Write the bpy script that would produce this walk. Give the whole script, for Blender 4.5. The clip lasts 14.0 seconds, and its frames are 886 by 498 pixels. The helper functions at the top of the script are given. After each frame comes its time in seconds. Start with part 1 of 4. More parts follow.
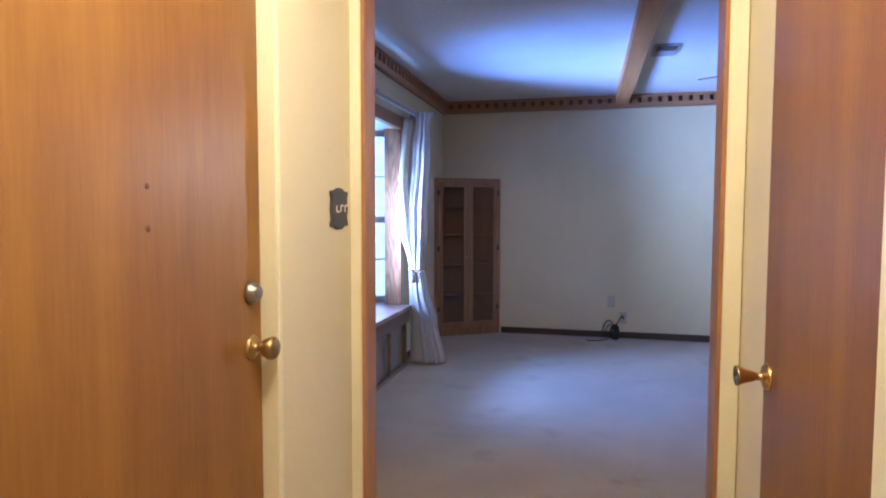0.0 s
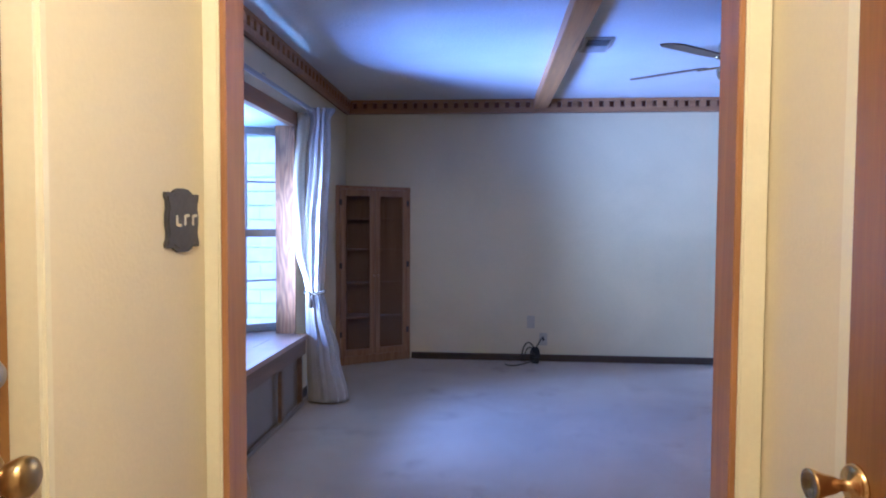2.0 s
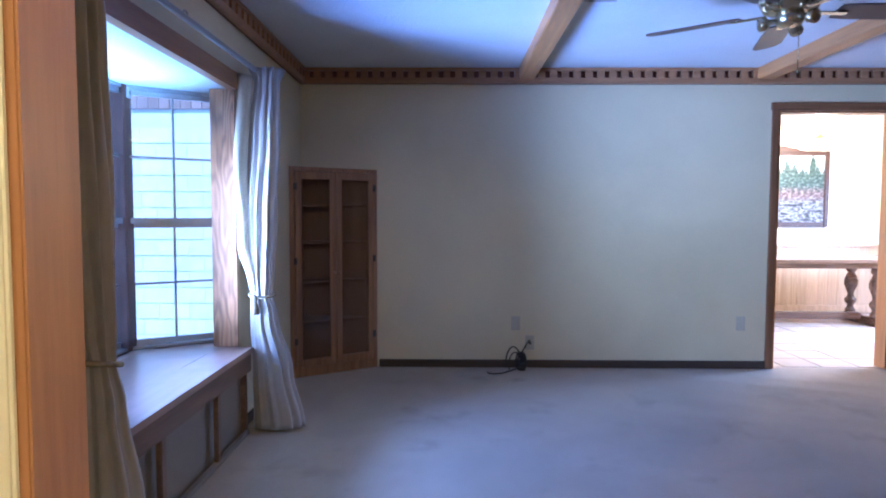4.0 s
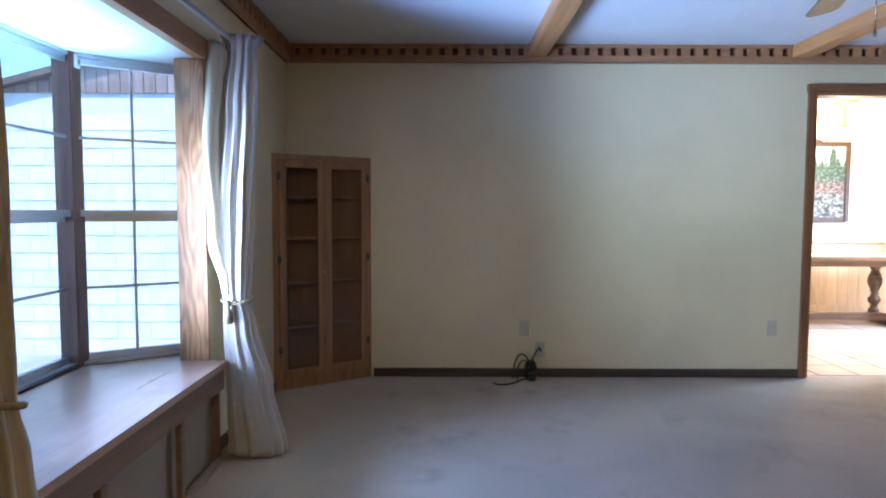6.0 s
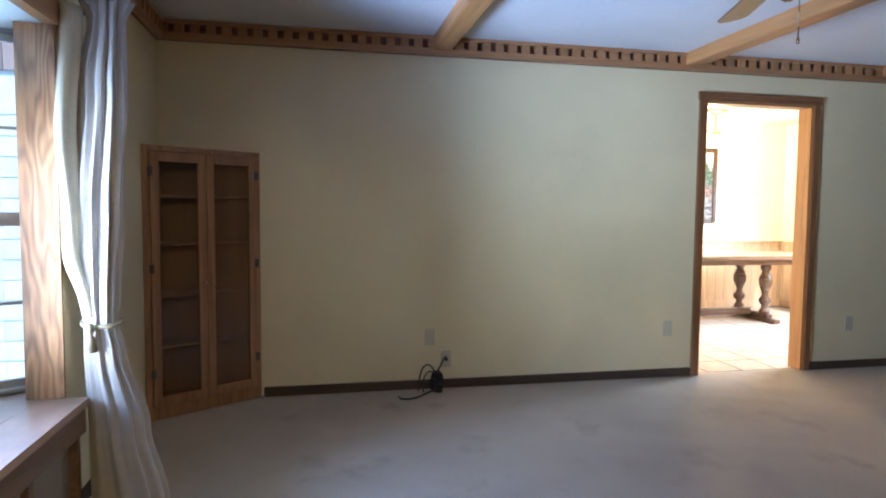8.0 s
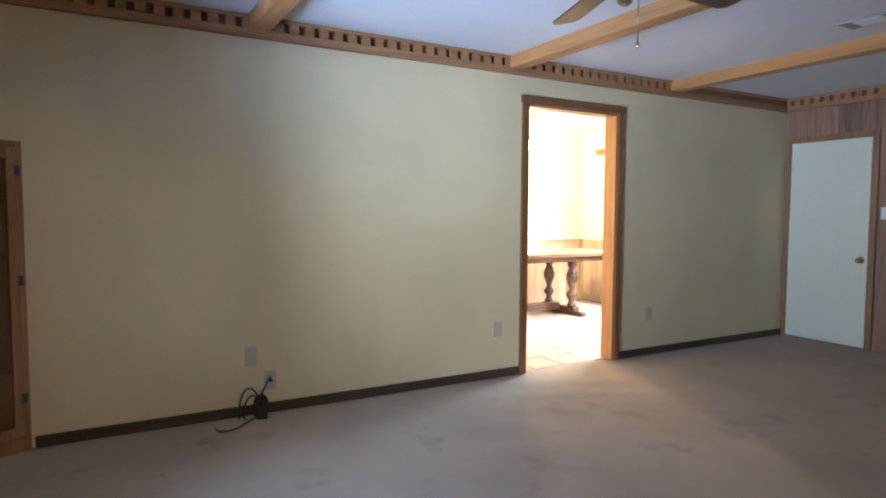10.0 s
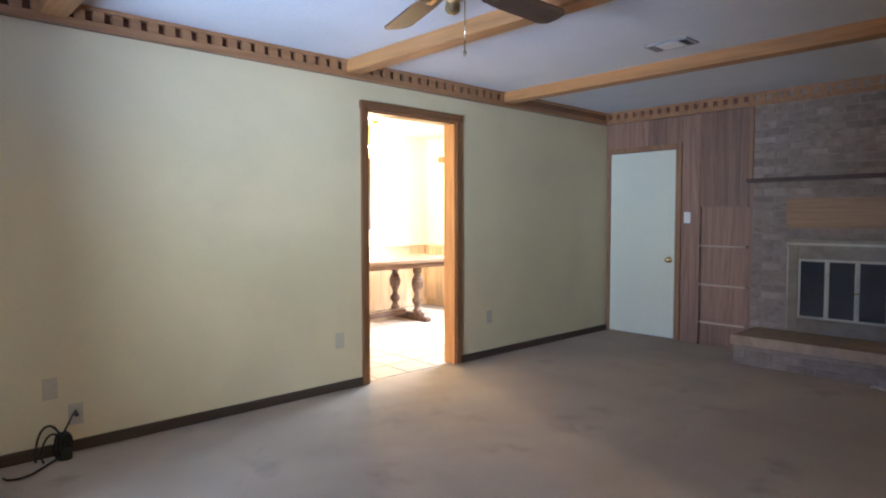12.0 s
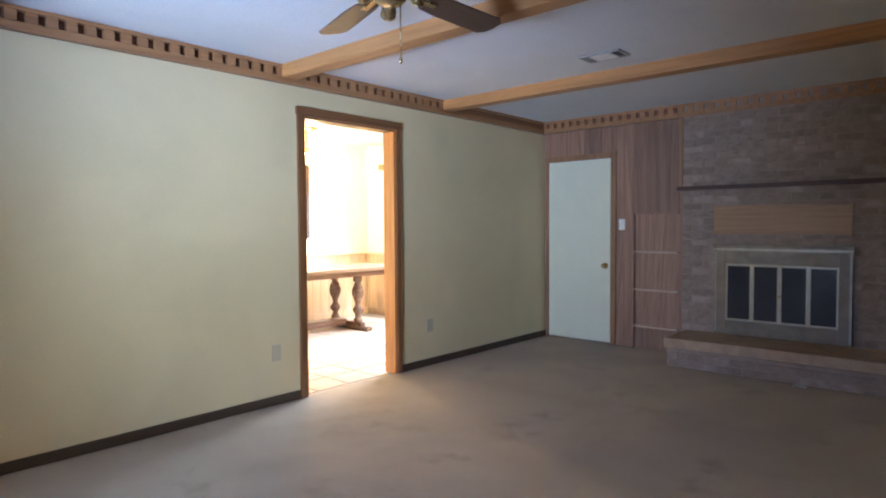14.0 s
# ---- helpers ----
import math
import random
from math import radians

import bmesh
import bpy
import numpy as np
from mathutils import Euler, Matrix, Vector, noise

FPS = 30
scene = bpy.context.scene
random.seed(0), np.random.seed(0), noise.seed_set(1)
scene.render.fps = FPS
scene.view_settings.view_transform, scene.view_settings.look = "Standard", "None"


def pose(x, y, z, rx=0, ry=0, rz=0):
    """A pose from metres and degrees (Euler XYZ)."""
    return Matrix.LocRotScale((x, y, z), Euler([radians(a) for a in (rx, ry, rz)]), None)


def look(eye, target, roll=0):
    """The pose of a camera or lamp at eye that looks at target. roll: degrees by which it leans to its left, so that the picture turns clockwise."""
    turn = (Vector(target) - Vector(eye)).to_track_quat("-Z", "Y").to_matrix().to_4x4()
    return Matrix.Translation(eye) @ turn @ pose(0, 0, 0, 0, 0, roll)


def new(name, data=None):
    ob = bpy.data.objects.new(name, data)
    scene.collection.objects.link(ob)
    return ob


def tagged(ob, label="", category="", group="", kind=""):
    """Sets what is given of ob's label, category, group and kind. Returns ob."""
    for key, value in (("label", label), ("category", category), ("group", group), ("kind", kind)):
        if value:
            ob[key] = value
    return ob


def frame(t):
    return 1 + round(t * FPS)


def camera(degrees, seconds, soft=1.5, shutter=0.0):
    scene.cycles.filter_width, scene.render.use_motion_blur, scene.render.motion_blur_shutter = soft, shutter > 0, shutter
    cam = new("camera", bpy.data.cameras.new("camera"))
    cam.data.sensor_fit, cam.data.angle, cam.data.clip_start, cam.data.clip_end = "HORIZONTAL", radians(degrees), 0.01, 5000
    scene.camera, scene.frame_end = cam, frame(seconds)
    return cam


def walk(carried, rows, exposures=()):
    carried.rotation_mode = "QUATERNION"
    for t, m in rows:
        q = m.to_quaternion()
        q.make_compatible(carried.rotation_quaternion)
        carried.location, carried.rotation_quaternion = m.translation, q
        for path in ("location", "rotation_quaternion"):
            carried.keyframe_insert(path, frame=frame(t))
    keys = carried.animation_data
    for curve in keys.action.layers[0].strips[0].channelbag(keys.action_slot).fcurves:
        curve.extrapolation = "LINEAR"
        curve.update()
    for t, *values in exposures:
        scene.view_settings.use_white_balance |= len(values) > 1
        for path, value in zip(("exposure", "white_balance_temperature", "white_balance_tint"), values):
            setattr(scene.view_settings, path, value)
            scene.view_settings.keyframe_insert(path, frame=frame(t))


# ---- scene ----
cam = camera(71.6, 14.0, soft=2.0)
PATH = [
    (0.0, pose(-0.071, 0.130, 1.231, 86.60, -0.12, 13.17)),
    (0.5, pose(-0.144, 0.259, 1.244, 86.69, -0.12, 10.20)),
    (1.0, pose(-0.156, 0.429, 1.237, 87.19, -0.21, 7.97)),
    (1.5, pose(-0.144, 0.605, 1.243, 87.44, -0.49, 6.55)),
    (2.0, pose(-0.216, 0.769, 1.237, 87.72, -0.31, 4.23)),
    (2.5, pose(-0.305, 0.943, 1.243, 87.58, -0.63, 2.00)),
    (3.0, pose(-0.306, 1.113, 1.235, 87.34, -0.39, 1.41)),
    (5.5, pose(-0.428, 1.930, 1.205, 86.35, -0.28, -0.05)),
    (6.0, pose(-0.413, 1.972, 1.199, 86.46, -0.19, 0.03)),
    (6.5, pose(-0.388, 1.990, 1.205, 86.41, -0.12, -0.30)),
    (7.0, pose(-0.410, 2.039, 1.200, 86.56, -0.25, -2.07)),
    (7.5, pose(-0.538, 2.159, 1.215, 86.43, -0.44, -6.56)),
    (10.0, pose(-0.600, 2.628, 1.236, 86.47, -0.34, -29.22)),
    (10.5, pose(-0.565, 2.639, 1.239, 86.48, -0.35, -33.30)),
    (11.0, pose(-0.534, 2.648, 1.242, 86.61, -0.19, -37.04)),
    (11.5, pose(-0.509, 2.655, 1.245, 86.83, -0.02, -40.31)),
    (12.0, pose(-0.487, 2.662, 1.246, 87.06, 0.11, -43.11)),
    (12.5, pose(-0.471, 2.667, 1.248, 87.25, 0.20, -45.32)),
    (13.0, pose(-0.459, 2.670, 1.249, 87.43, 0.27, -47.00)),
    (13.5, pose(-0.452, 2.672, 1.250, 87.60, 0.37, -48.00)),
    (14.0, pose(-0.450, 2.673, 1.250, 87.73, 0.37, -48.49)),
]
EXPOSURES = [
    (0.0, 1.35, 4150, 21), (2.0, 1.27, 4060, 23), (3.0, 1.2, 3930, 22), (5.3, 1.18, 4500, 12),
    (6.5, 1.20, 4850, 6), (7.7, 1.20, 5050, 6), (10.0, 1.33, 5330, 8), (14.0, 1.42, 5330, 8),
]
walk(cam, PATH, EXPOSURES)

# ---- world, sun, lamps ----
SUN_ELEVATION, SUN_TURN = 52, 160
world = bpy.data.worlds.new("world")
scene.world = world
world.use_nodes = True
wt = world.node_tree
sky = wt.nodes.new("ShaderNodeTexSky")
sky.sky_type = "NISHITA"
sky.sun_disc = False
sky.sun_elevation = radians(SUN_ELEVATION)
sky.sun_rotation = radians(SUN_TURN)
sky.dust_density, sky.ozone_density = 0.3, 3.0
wt.links.new(sky.outputs[0], wt.nodes["Background"].inputs[0])
wt.nodes["Background"].inputs[1].default_value = 0.145


def lamp(name, kind, m, energy, colour, size=0.1, size_y=None, spread=None):
    data = bpy.data.lights.new(name, kind)
    data.energy, data.color = energy, colour
    if kind == "AREA":
        data.size = size
        if size_y:
            data.shape, data.size_y = "RECTANGLE", size_y
        if spread:
            data.spread = radians(spread)
    elif kind == "POINT":
        data.shadow_soft_size = size
    ob = new(name, data)
    ob.matrix_world = m
    return ob


sun = bpy.data.lights.new("sun", "SUN")
sun.energy, sun.angle, sun.color = 2.8, radians(0.5), (1.0, 0.94, 0.85)
sun_ob = new("sun", sun)
# the sun stands behind the house, south-east: it lights the wing seen through the bay
az, el = radians(SUN_TURN), radians(SUN_ELEVATION)
sun_way = Vector((math.sin(az) * math.cos(el), math.cos(az) * math.cos(el), math.sin(el)))
sun_ob.matrix_world = look(sun_way * 30, (0, 0, 0))
# added area lamps for sky and ground daylight at the bay and dining window
lamp("bay_skylight", "AREA", look((-2.0, 4.02, 0.84), (0.35, 4.45, 0.0)), 4.5, (0.42, 0.57, 1.0), 0.9, 0.18, 62)
lamp("bay_groundlight", "AREA", look((-2.03, 4.05, 0.80), (0.75, 5.15, 2.36)), 7.8, (0.42, 0.57, 1.0), 0.65, 0.5, 60)
# this one only brightens the bay ceiling, for the sunlit ground outside
lamp("bay_upward", "AREA", look((-1.92, 4.08, 0.64), (-1.92, 4.08, 1.9)), 6.0, (0.52, 0.79, 1.0), 0.35, 1.2, 36)
lamp("bay_glare", "AREA", look((-2.0, 4.40, 1.0), (2.35, 6.2, 1.72)), 9.2, (0.84, 0.91, 1.0), 0.24, 0.8, 62)
lamp("dining_skylight", "AREA", look((5.36, 7.72, 1.5), (4.0, 7.9, 0.3)), 62, (0.86, 0.93, 1.0), 1.35, 1.1, 120)
lamp("hall_bulb", "POINT", pose(-0.27, 0.95, 2.17), 26, (1.0, 0.66, 0.24), 0.09)
lamp("dining_bulb", "POINT", pose(3.80, 8.50, 1.99), 74, (1.0, 0.68, 0.36), 0.08)


# ---- materials ----
def mat(name, colour, rough=0.6, metal=0.0, var=0.12, scale=6.0, fine=0.06, fine_scale=90.0, bump=0.05,
        stretch=(1, 1, 1), coat=0.0, per_object=0.0, second=None, spec=0.5, wear=0.0, bump_scale=None, sheen=0.0):
    """Node material: base colour with a broad and a fine variation, bump and gloss."""
    m = bpy.data.materials.new(name)
    m.use_nodes = True
    t = m.node_tree
    n, l = t.nodes, t.links
    b = n["Principled BSDF"]
    b.inputs["Metallic"].default_value = metal
    b.inputs["Coat Weight"].default_value = coat
    b.inputs["Coat Roughness"].default_value = 0.25
    b.inputs["Specular IOR Level"].default_value = spec
    b.inputs["Sheen Weight"].default_value = sheen
    co = n.new("ShaderNodeTexCoord")
    mp = n.new("ShaderNodeMapping")
    mp.inputs["Scale"].default_value = stretch
    l.new(co.outputs["Object"], mp.inputs["Vector"])
    vec = mp.outputs["Vector"]
    if per_object:
        info = n.new("ShaderNodeObjectInfo")
        off = n.new("ShaderNodeVectorMath")
        off.operation = "MULTIPLY_ADD"
        off.inputs[1].default_value = (37.0, 11.0, 23.0)
        l.new(info.outputs["Random"], off.inputs[0])
        l.new(vec, off.inputs[2])
        vec = off.outputs[0]
    a = n.new("ShaderNodeTexNoise")
    a.inputs["Scale"].default_value = scale
    a.inputs["Detail"].default_value = 5
    a.inputs["Distortion"].default_value = 0.6
    f = n.new("ShaderNodeTexNoise")
    f.inputs["Scale"].default_value = fine_scale
    f.inputs["Detail"].default_value = 3
    l.new(vec, a.inputs["Vector"])
    l.new(vec, f.inputs["Vector"])
    ramp = n.new("ShaderNodeValToRGB")
    dark = tuple(c * (1 - var) for c in colour)
    light = tuple(min(1, c * (1 + var)) for c in colour) if second is None else second
    ramp.color_ramp.elements[0].position, ramp.color_ramp.elements[1].position = 0.3, 0.7
    ramp.color_ramp.elements[0].color = (*dark, 1)
    ramp.color_ramp.elements[1].color = (*light, 1)
    l.new(a.outputs["Fac"], ramp.inputs["Fac"])
    val = n.new("ShaderNodeMapRange")
    val.inputs["To Min"].default_value = 1 - fine * 2
    val.inputs["To Max"].default_value = 1 + fine * 2
    l.new(f.outputs["Fac"], val.inputs["Value"])
    hsv = n.new("ShaderNodeHueSaturation")
    l.new(ramp.outputs["Color"], hsv.inputs["Color"])
    if per_object:
        pr = n.new("ShaderNodeMapRange")
        pr.inputs["To Min"].default_value = 1 - per_object
        pr.inputs["To Max"].default_value = 1 + per_object
        l.new(info.outputs["Random"], pr.inputs["Value"])
        mu = n.new("ShaderNodeMath")
        mu.operation = "MULTIPLY"
        l.new(pr.outputs[0], mu.inputs[0])
        l.new(val.outputs[0], mu.inputs[1])
        l.new(mu.outputs[0], hsv.inputs["Value"])
    else:
        l.new(val.outputs[0], hsv.inputs["Value"])
    l.new(hsv.outputs["Color"], b.inputs["Base Color"])
    rr = n.new("ShaderNodeMapRange")
    rr.inputs["To Min"].default_value = max(0.02, rough - 0.10)
    rr.inputs["To Max"].default_value = min(1.0, rough + 0.10)
    l.new(a.outputs["Fac"], rr.inputs["Value"])
    l.new(rr.outputs[0], b.inputs["Roughness"])
    if bump:
        bp = n.new("ShaderNodeBump")
        bp.inputs["Strength"].default_value = min(1.0, bump * 4)
        bp.inputs["Distance"].default_value = 0.004
        if bump_scale:
            g = n.new("ShaderNodeTexNoise")
            g.inputs["Scale"].default_value = bump_scale
            g.inputs["Detail"].default_value = 4
            l.new(vec, g.inputs["Vector"])
            l.new(g.outputs["Fac"], bp.inputs["Height"])
        else:
            l.new(f.outputs["Fac"], bp.inputs["Height"])
        l.new(bp.outputs["Normal"], b.inputs["Normal"])
    return m


def wood(name, dark, light, axis="z", rough=0.4, ring=9.0, coat=0.15, per_object=0.12, figure=3.0):
    """Wood with grain along one axis: bands warped by noise, with fine streaks."""
    m = bpy.data.materials.new(name)
    m.use_nodes = True
    t = m.node_tree
    n, l = t.nodes, t.links
    b = n["Principled BSDF"]
    b.inputs["Coat Weight"].default_value = coat
    b.inputs["Coat Roughness"].default_value = 0.3
    co = n.new("ShaderNodeTexCoord")
    info = n.new("ShaderNodeObjectInfo")
    off = n.new("ShaderNodeVectorMath")
    off.operation = "MULTIPLY_ADD"
    off.inputs[1].default_value = (17.0, 29.0, 7.0)
    l.new(info.outputs["Random"], off.inputs[0])
    l.new(co.outputs["Object"], off.inputs[2])
    mp = n.new("ShaderNodeMapping")
    mp.inputs["Scale"].default_value = {"x": (0.06, 1, 1), "y": (1, 0.06, 1), "z": (1, 1, 0.06)}[axis]
    l.new(off.outputs[0], mp.inputs["Vector"])
    warp = n.new("ShaderNodeTexNoise")
    warp.inputs["Scale"].default_value = ring
    warp.inputs["Detail"].default_value = 6
    warp.inputs["Distortion"].default_value = figure
    l.new(mp.outputs["Vector"], warp.inputs["Vector"])
    streak = n.new("ShaderNodeTexNoise")
    streak.inputs["Scale"].default_value = 140
    streak.inputs["Detail"].default_value = 2
    l.new(mp.outputs["Vector"], streak.inputs["Vector"])
    mix = n.new("ShaderNodeMath")
    mix.operation = "MULTIPLY_ADD"
    mix.inputs[1].default_value = 0.35
    l.new(streak.outputs["Fac"], mix.inputs[0])
    l.new(warp.outputs["Fac"], mix.inputs[2])
    ramp = n.new("ShaderNodeValToRGB")
    ramp.color_ramp.elements[0].position, ramp.color_ramp.elements[1].position = 0.45, 0.9
    ramp.color_ramp.elements[0].color, ramp.color_ramp.elements[1].color = (*dark, 1), (*light, 1)
    l.new(mix.outputs[0], ramp.inputs["Fac"])
    hsv = n.new("ShaderNodeHueSaturation")
    pr = n.new("ShaderNodeMapRange")
    pr.inputs["To Min"].default_value, pr.inputs["To Max"].default_value = 1 - per_object, 1 + per_object
    l.new(info.outputs["Random"], pr.inputs["Value"])
    l.new(pr.outputs[0], hsv.inputs["Value"])
    l.new(ramp.outputs["Color"], hsv.inputs["Color"])
    l.new(hsv.outputs["Color"], b.inputs["Base Color"])
    rr = n.new("ShaderNodeMapRange")
    rr.inputs["To Min"].default_value, rr.inputs["To Max"].default_value = rough - 0.08, rough + 0.1
    l.new(warp.outputs["Fac"], rr.inputs["Value"])
    l.new(rr.outputs[0], b.inputs["Roughness"])
    bp = n.new("ShaderNodeBump")
    bp.inputs["Strength"].default_value = 0.12
    bp.inputs["Distance"].default_value = 0.002
    l.new(streak.outputs["Fac"], bp.inputs["Height"])
    l.new(bp.outputs["Normal"], b.inputs["Normal"])
    return m


def glass(name, tint=(1, 1, 1), rough=0.0):
    """Thin clear pane: see-through with a faint mirror on top."""
    m = bpy.data.materials.new(name)
    m.use_nodes = True
    t = m.node_tree
    n, l = t.nodes, t.links
    n.remove(n["Principled BSDF"])
    tr = n.new("ShaderNodeBsdfTransparent")
    tr.inputs["Color"].default_value = (*tint, 1)
    gl = n.new("ShaderNodeBsdfGlossy")
    gl.inputs["Roughness"].default_value = 0.03 + rough
    lw = n.new("ShaderNodeLayerWeight")
    lw.inputs["Blend"].default_value = 0.5
    pw_ = n.new("ShaderNodeMath")
    pw_.operation = "POWER"
    pw_.inputs[1].default_value = 4.0
    l.new(lw.outputs["Facing"], pw_.inputs[0])
    fr = n.new("ShaderNodeMath")
    fr.operation = "MULTIPLY_ADD"
    fr.inputs[1].default_value, fr.inputs[2].default_value = 0.5, 0.04
    l.new(pw_.outputs[0], fr.inputs[0])
    mx = n.new("ShaderNodeMixShader")
    l.new(fr.outputs[0], mx.inputs[0])
    l.new(tr.outputs[0], mx.inputs[1])
    l.new(gl.outputs[0], mx.inputs[2])
    l.new(mx.outputs[0], n["Material Output"].inputs["Surface"])
    return m


def glow(name, colour, strength):
    m = bpy.data.materials.new(name)
    m.use_nodes = True
    b = m.node_tree.nodes["Principled BSDF"]
    b.inputs["Base Color"].default_value = (*colour, 1)
    b.inputs["Emission Color"].default_value = (*colour, 1)
    b.inputs["Emission Strength"].default_value = strength
    return m


M_WALL = mat("living_wall_paint", (0.68, 0.575, 0.345), 0.55, var=0.05, scale=1.3, fine=0.02, bump=0.06, bump_scale=140)
M_HALLWALL = mat("hall_wall_paint", (0.79, 0.71, 0.47), 0.5, var=0.04, scale=1.5, fine=0.02, bump=0.05, bump_scale=120)
M_CASING = mat("cream_gloss_trim", (0.85, 0.80, 0.57), 0.35, var=0.05, scale=3, fine=0.02, bump=0.02)
M_CEIL = mat("textured_ceiling_paint", (0.66, 0.66, 0.66), 0.75, var=0.05, scale=2, fine=0.04, bump=0.22, bump_scale=60)
M_DINWALL = mat("dining_wall_paint", (0.80, 0.74, 0.55), 0.6, var=0.04, scale=2, fine=0.02, bump=0.04)
M_CARPET = mat("beige_carpet", (0.39, 0.302, 0.205), 0.95, var=0.13, scale=1.3, fine=0.17, fine_scale=240, bump=0.22,
               spec=0.12, sheen=0.2)


def add_stains_sheen(m, scale, lo, hi, darkest):
    """Blotches over a material's base colour: worn-in dirt, on the seat also patchy reflections."""
    t = m.node_tree
    n, l = t.nodes, t.links
    b = n["Principled BSDF"]
    src = b.inputs["Base Color"].links[0].from_socket
    co = n.new("ShaderNodeTexCoord")
    ns = n.new("ShaderNodeTexNoise")
    ns.inputs["Scale"].default_value = scale
    ns.inputs["Detail"].default_value = 7
    ns.inputs["Roughness"].default_value = 0.62
    l.new(co.outputs["Object"], ns.inputs["Vector"])
    mr = n.new("ShaderNodeMapRange")
    mr.inputs["From Min"].default_value, mr.inputs["From Max"].default_value = lo, hi
    mr.inputs["To Min"].default_value, mr.inputs["To Max"].default_value = 1.0, darkest
    l.new(ns.outputs["Fac"], mr.inputs["Value"])
    hs = n.new("ShaderNodeHueSaturation")
    l.new(src, hs.inputs["Color"])
    l.new(mr.outputs[0], hs.inputs["Value"])
    l.new(hs.outputs["Color"], b.inputs["Base Color"])


add_stains_sheen(M_CARPET, 2.6, 0.58, 0.72, 0.70)
add_stains_sheen(M_CARPET, 9.0, 0.62, 0.75, 0.80)
add_stains_sheen(M_WALL, 1.1, 0.52, 0.8, 0.90)
add_stains_sheen(M_HALLWALL, 1.6, 0.55, 0.8, 0.93)
# seat blotches: wear, and the patchy reflections on the board put into its colour
SEAT_WEAR_SHEEN = (3.2, 0.48, 0.68, 0.72)
M_BASE = wood("dark_baseboard_wood", (0.035, 0.022, 0.014), (0.075, 0.048, 0.03), "x", 0.45)
M_BEAM = wood("beam_wood", (0.31, 0.145, 0.046), (0.49, 0.245, 0.082), "y", 0.5, per_object=0.05)
M_TRIM = wood("trim_wood", (0.26, 0.125, 0.05), (0.42, 0.215, 0.09), "x", 0.42, per_object=0.08)
M_TRIMY = wood("trim_wood_lengthwise", (0.26, 0.125, 0.05), (0.42, 0.215, 0.09), "y", 0.42, per_object=0.08)
M_DARKTRIM = wood("dark_casing_wood", (0.15, 0.066, 0.026), (0.26, 0.12, 0.046), "z", 0.4, per_object=0.05)
M_DARKTRIMX = wood("dark_casing_wood_level", (0.15, 0.066, 0.026), (0.26, 0.12, 0.046), "x", 0.4, per_object=0.05)
M_JAMB = wood("golden_jamb_wood", (0.35, 0.165, 0.042), (0.50, 0.26, 0.075), "z", 0.42, per_object=0.05)
M_FANBRASS = mat("antique_fan_brass", (0.56, 0.49, 0.32), 0.26, 1.0, var=0.15, bump=0.01)
# jamb wood coloured orange for the warm light that falls on it
M_ORANGEJAMB = wood("warm_lit_jamb_wood", (0.36, 0.14, 0.028), (0.54, 0.235, 0.055), "z", 0.4, per_object=0.05)
# darker than the seat wood: the shade on the bench front put into it
M_BENCHRAIL = wood("shaded_bench_front_wood", (0.14, 0.08, 0.045), (0.24, 0.145, 0.085), "y", 0.45, per_object=0.05)
M_VENTGREY = mat("grey_duct_metal", (0.32, 0.32, 0.32), 0.6, var=0.1)
M_GAP = mat("dark_red_brown", (0.13, 0.05, 0.03), 0.6, var=0.2)
M_DOOR = wood("varnished_door_veneer", (0.185, 0.079, 0.004), (0.285, 0.138, 0.008), "z", 0.36, ring=7, coat=0.05, per_object=0.03, figure=1.2)
M_OAK = wood("knotty_pine", (0.21, 0.10, 0.045), (0.36, 0.19, 0.085), "z", 0.42, per_object=0.08)
M_OAKIN = wood("cabinet_inside_wood", (0.30, 0.165, 0.095), (0.42, 0.25, 0.15), "z", 0.55, per_object=0.06)
M_PLY = wood("plywood_veneer", (0.25, 0.105, 0.034), (0.46, 0.245, 0.105), "z", 0.4, ring=6, figure=6, per_object=0.05)


def add_figure(m, scale, depth):
    """Arched growth rings of a rotary-cut veneer over a wood."""
    t = m.node_tree
    n, l = t.nodes, t.links
    b = n["Principled BSDF"]
    src = b.inputs["Base Color"].links[0].from_socket
    co = n.new("ShaderNodeTexCoord")
    mp = n.new("ShaderNodeMapping")
    mp.inputs["Scale"].default_value = (3.0, 3.0, 0.55)
    l.new(co.outputs["Object"], mp.inputs["Vector"])
    ns = n.new("ShaderNodeTexNoise")
    ns.inputs["Scale"].default_value = 1.6
    ns.inputs["Detail"].default_value = 3
    l.new(mp.outputs[0], ns.inputs["Vector"])
    mu = n.new("ShaderNodeMath")
    mu.operation = "MULTIPLY"
    mu.inputs[1].default_value = scale
    l.new(ns.outputs["Fac"], mu.inputs[0])
    sn = n.new("ShaderNodeMath")
    sn.operation = "SINE"
    l.new(mu.outputs[0], sn.inputs[0])
    mr = n.new("ShaderNodeMapRange")
    mr.inputs["From Min"].default_value, mr.inputs["From Max"].default_value = -1, 1
    mr.inputs["To Min"].default_value, mr.inputs["To Max"].default_value = depth, 1.12
    l.new(sn.outputs[0], mr.inputs["Value"])
    hs = n.new("ShaderNodeHueSaturation")
    l.new(src, hs.inputs["Color"])
    l.new(mr.outputs[0], hs.inputs["Value"])
    l.new(hs.outputs["Color"], b.inputs["Base Color"])


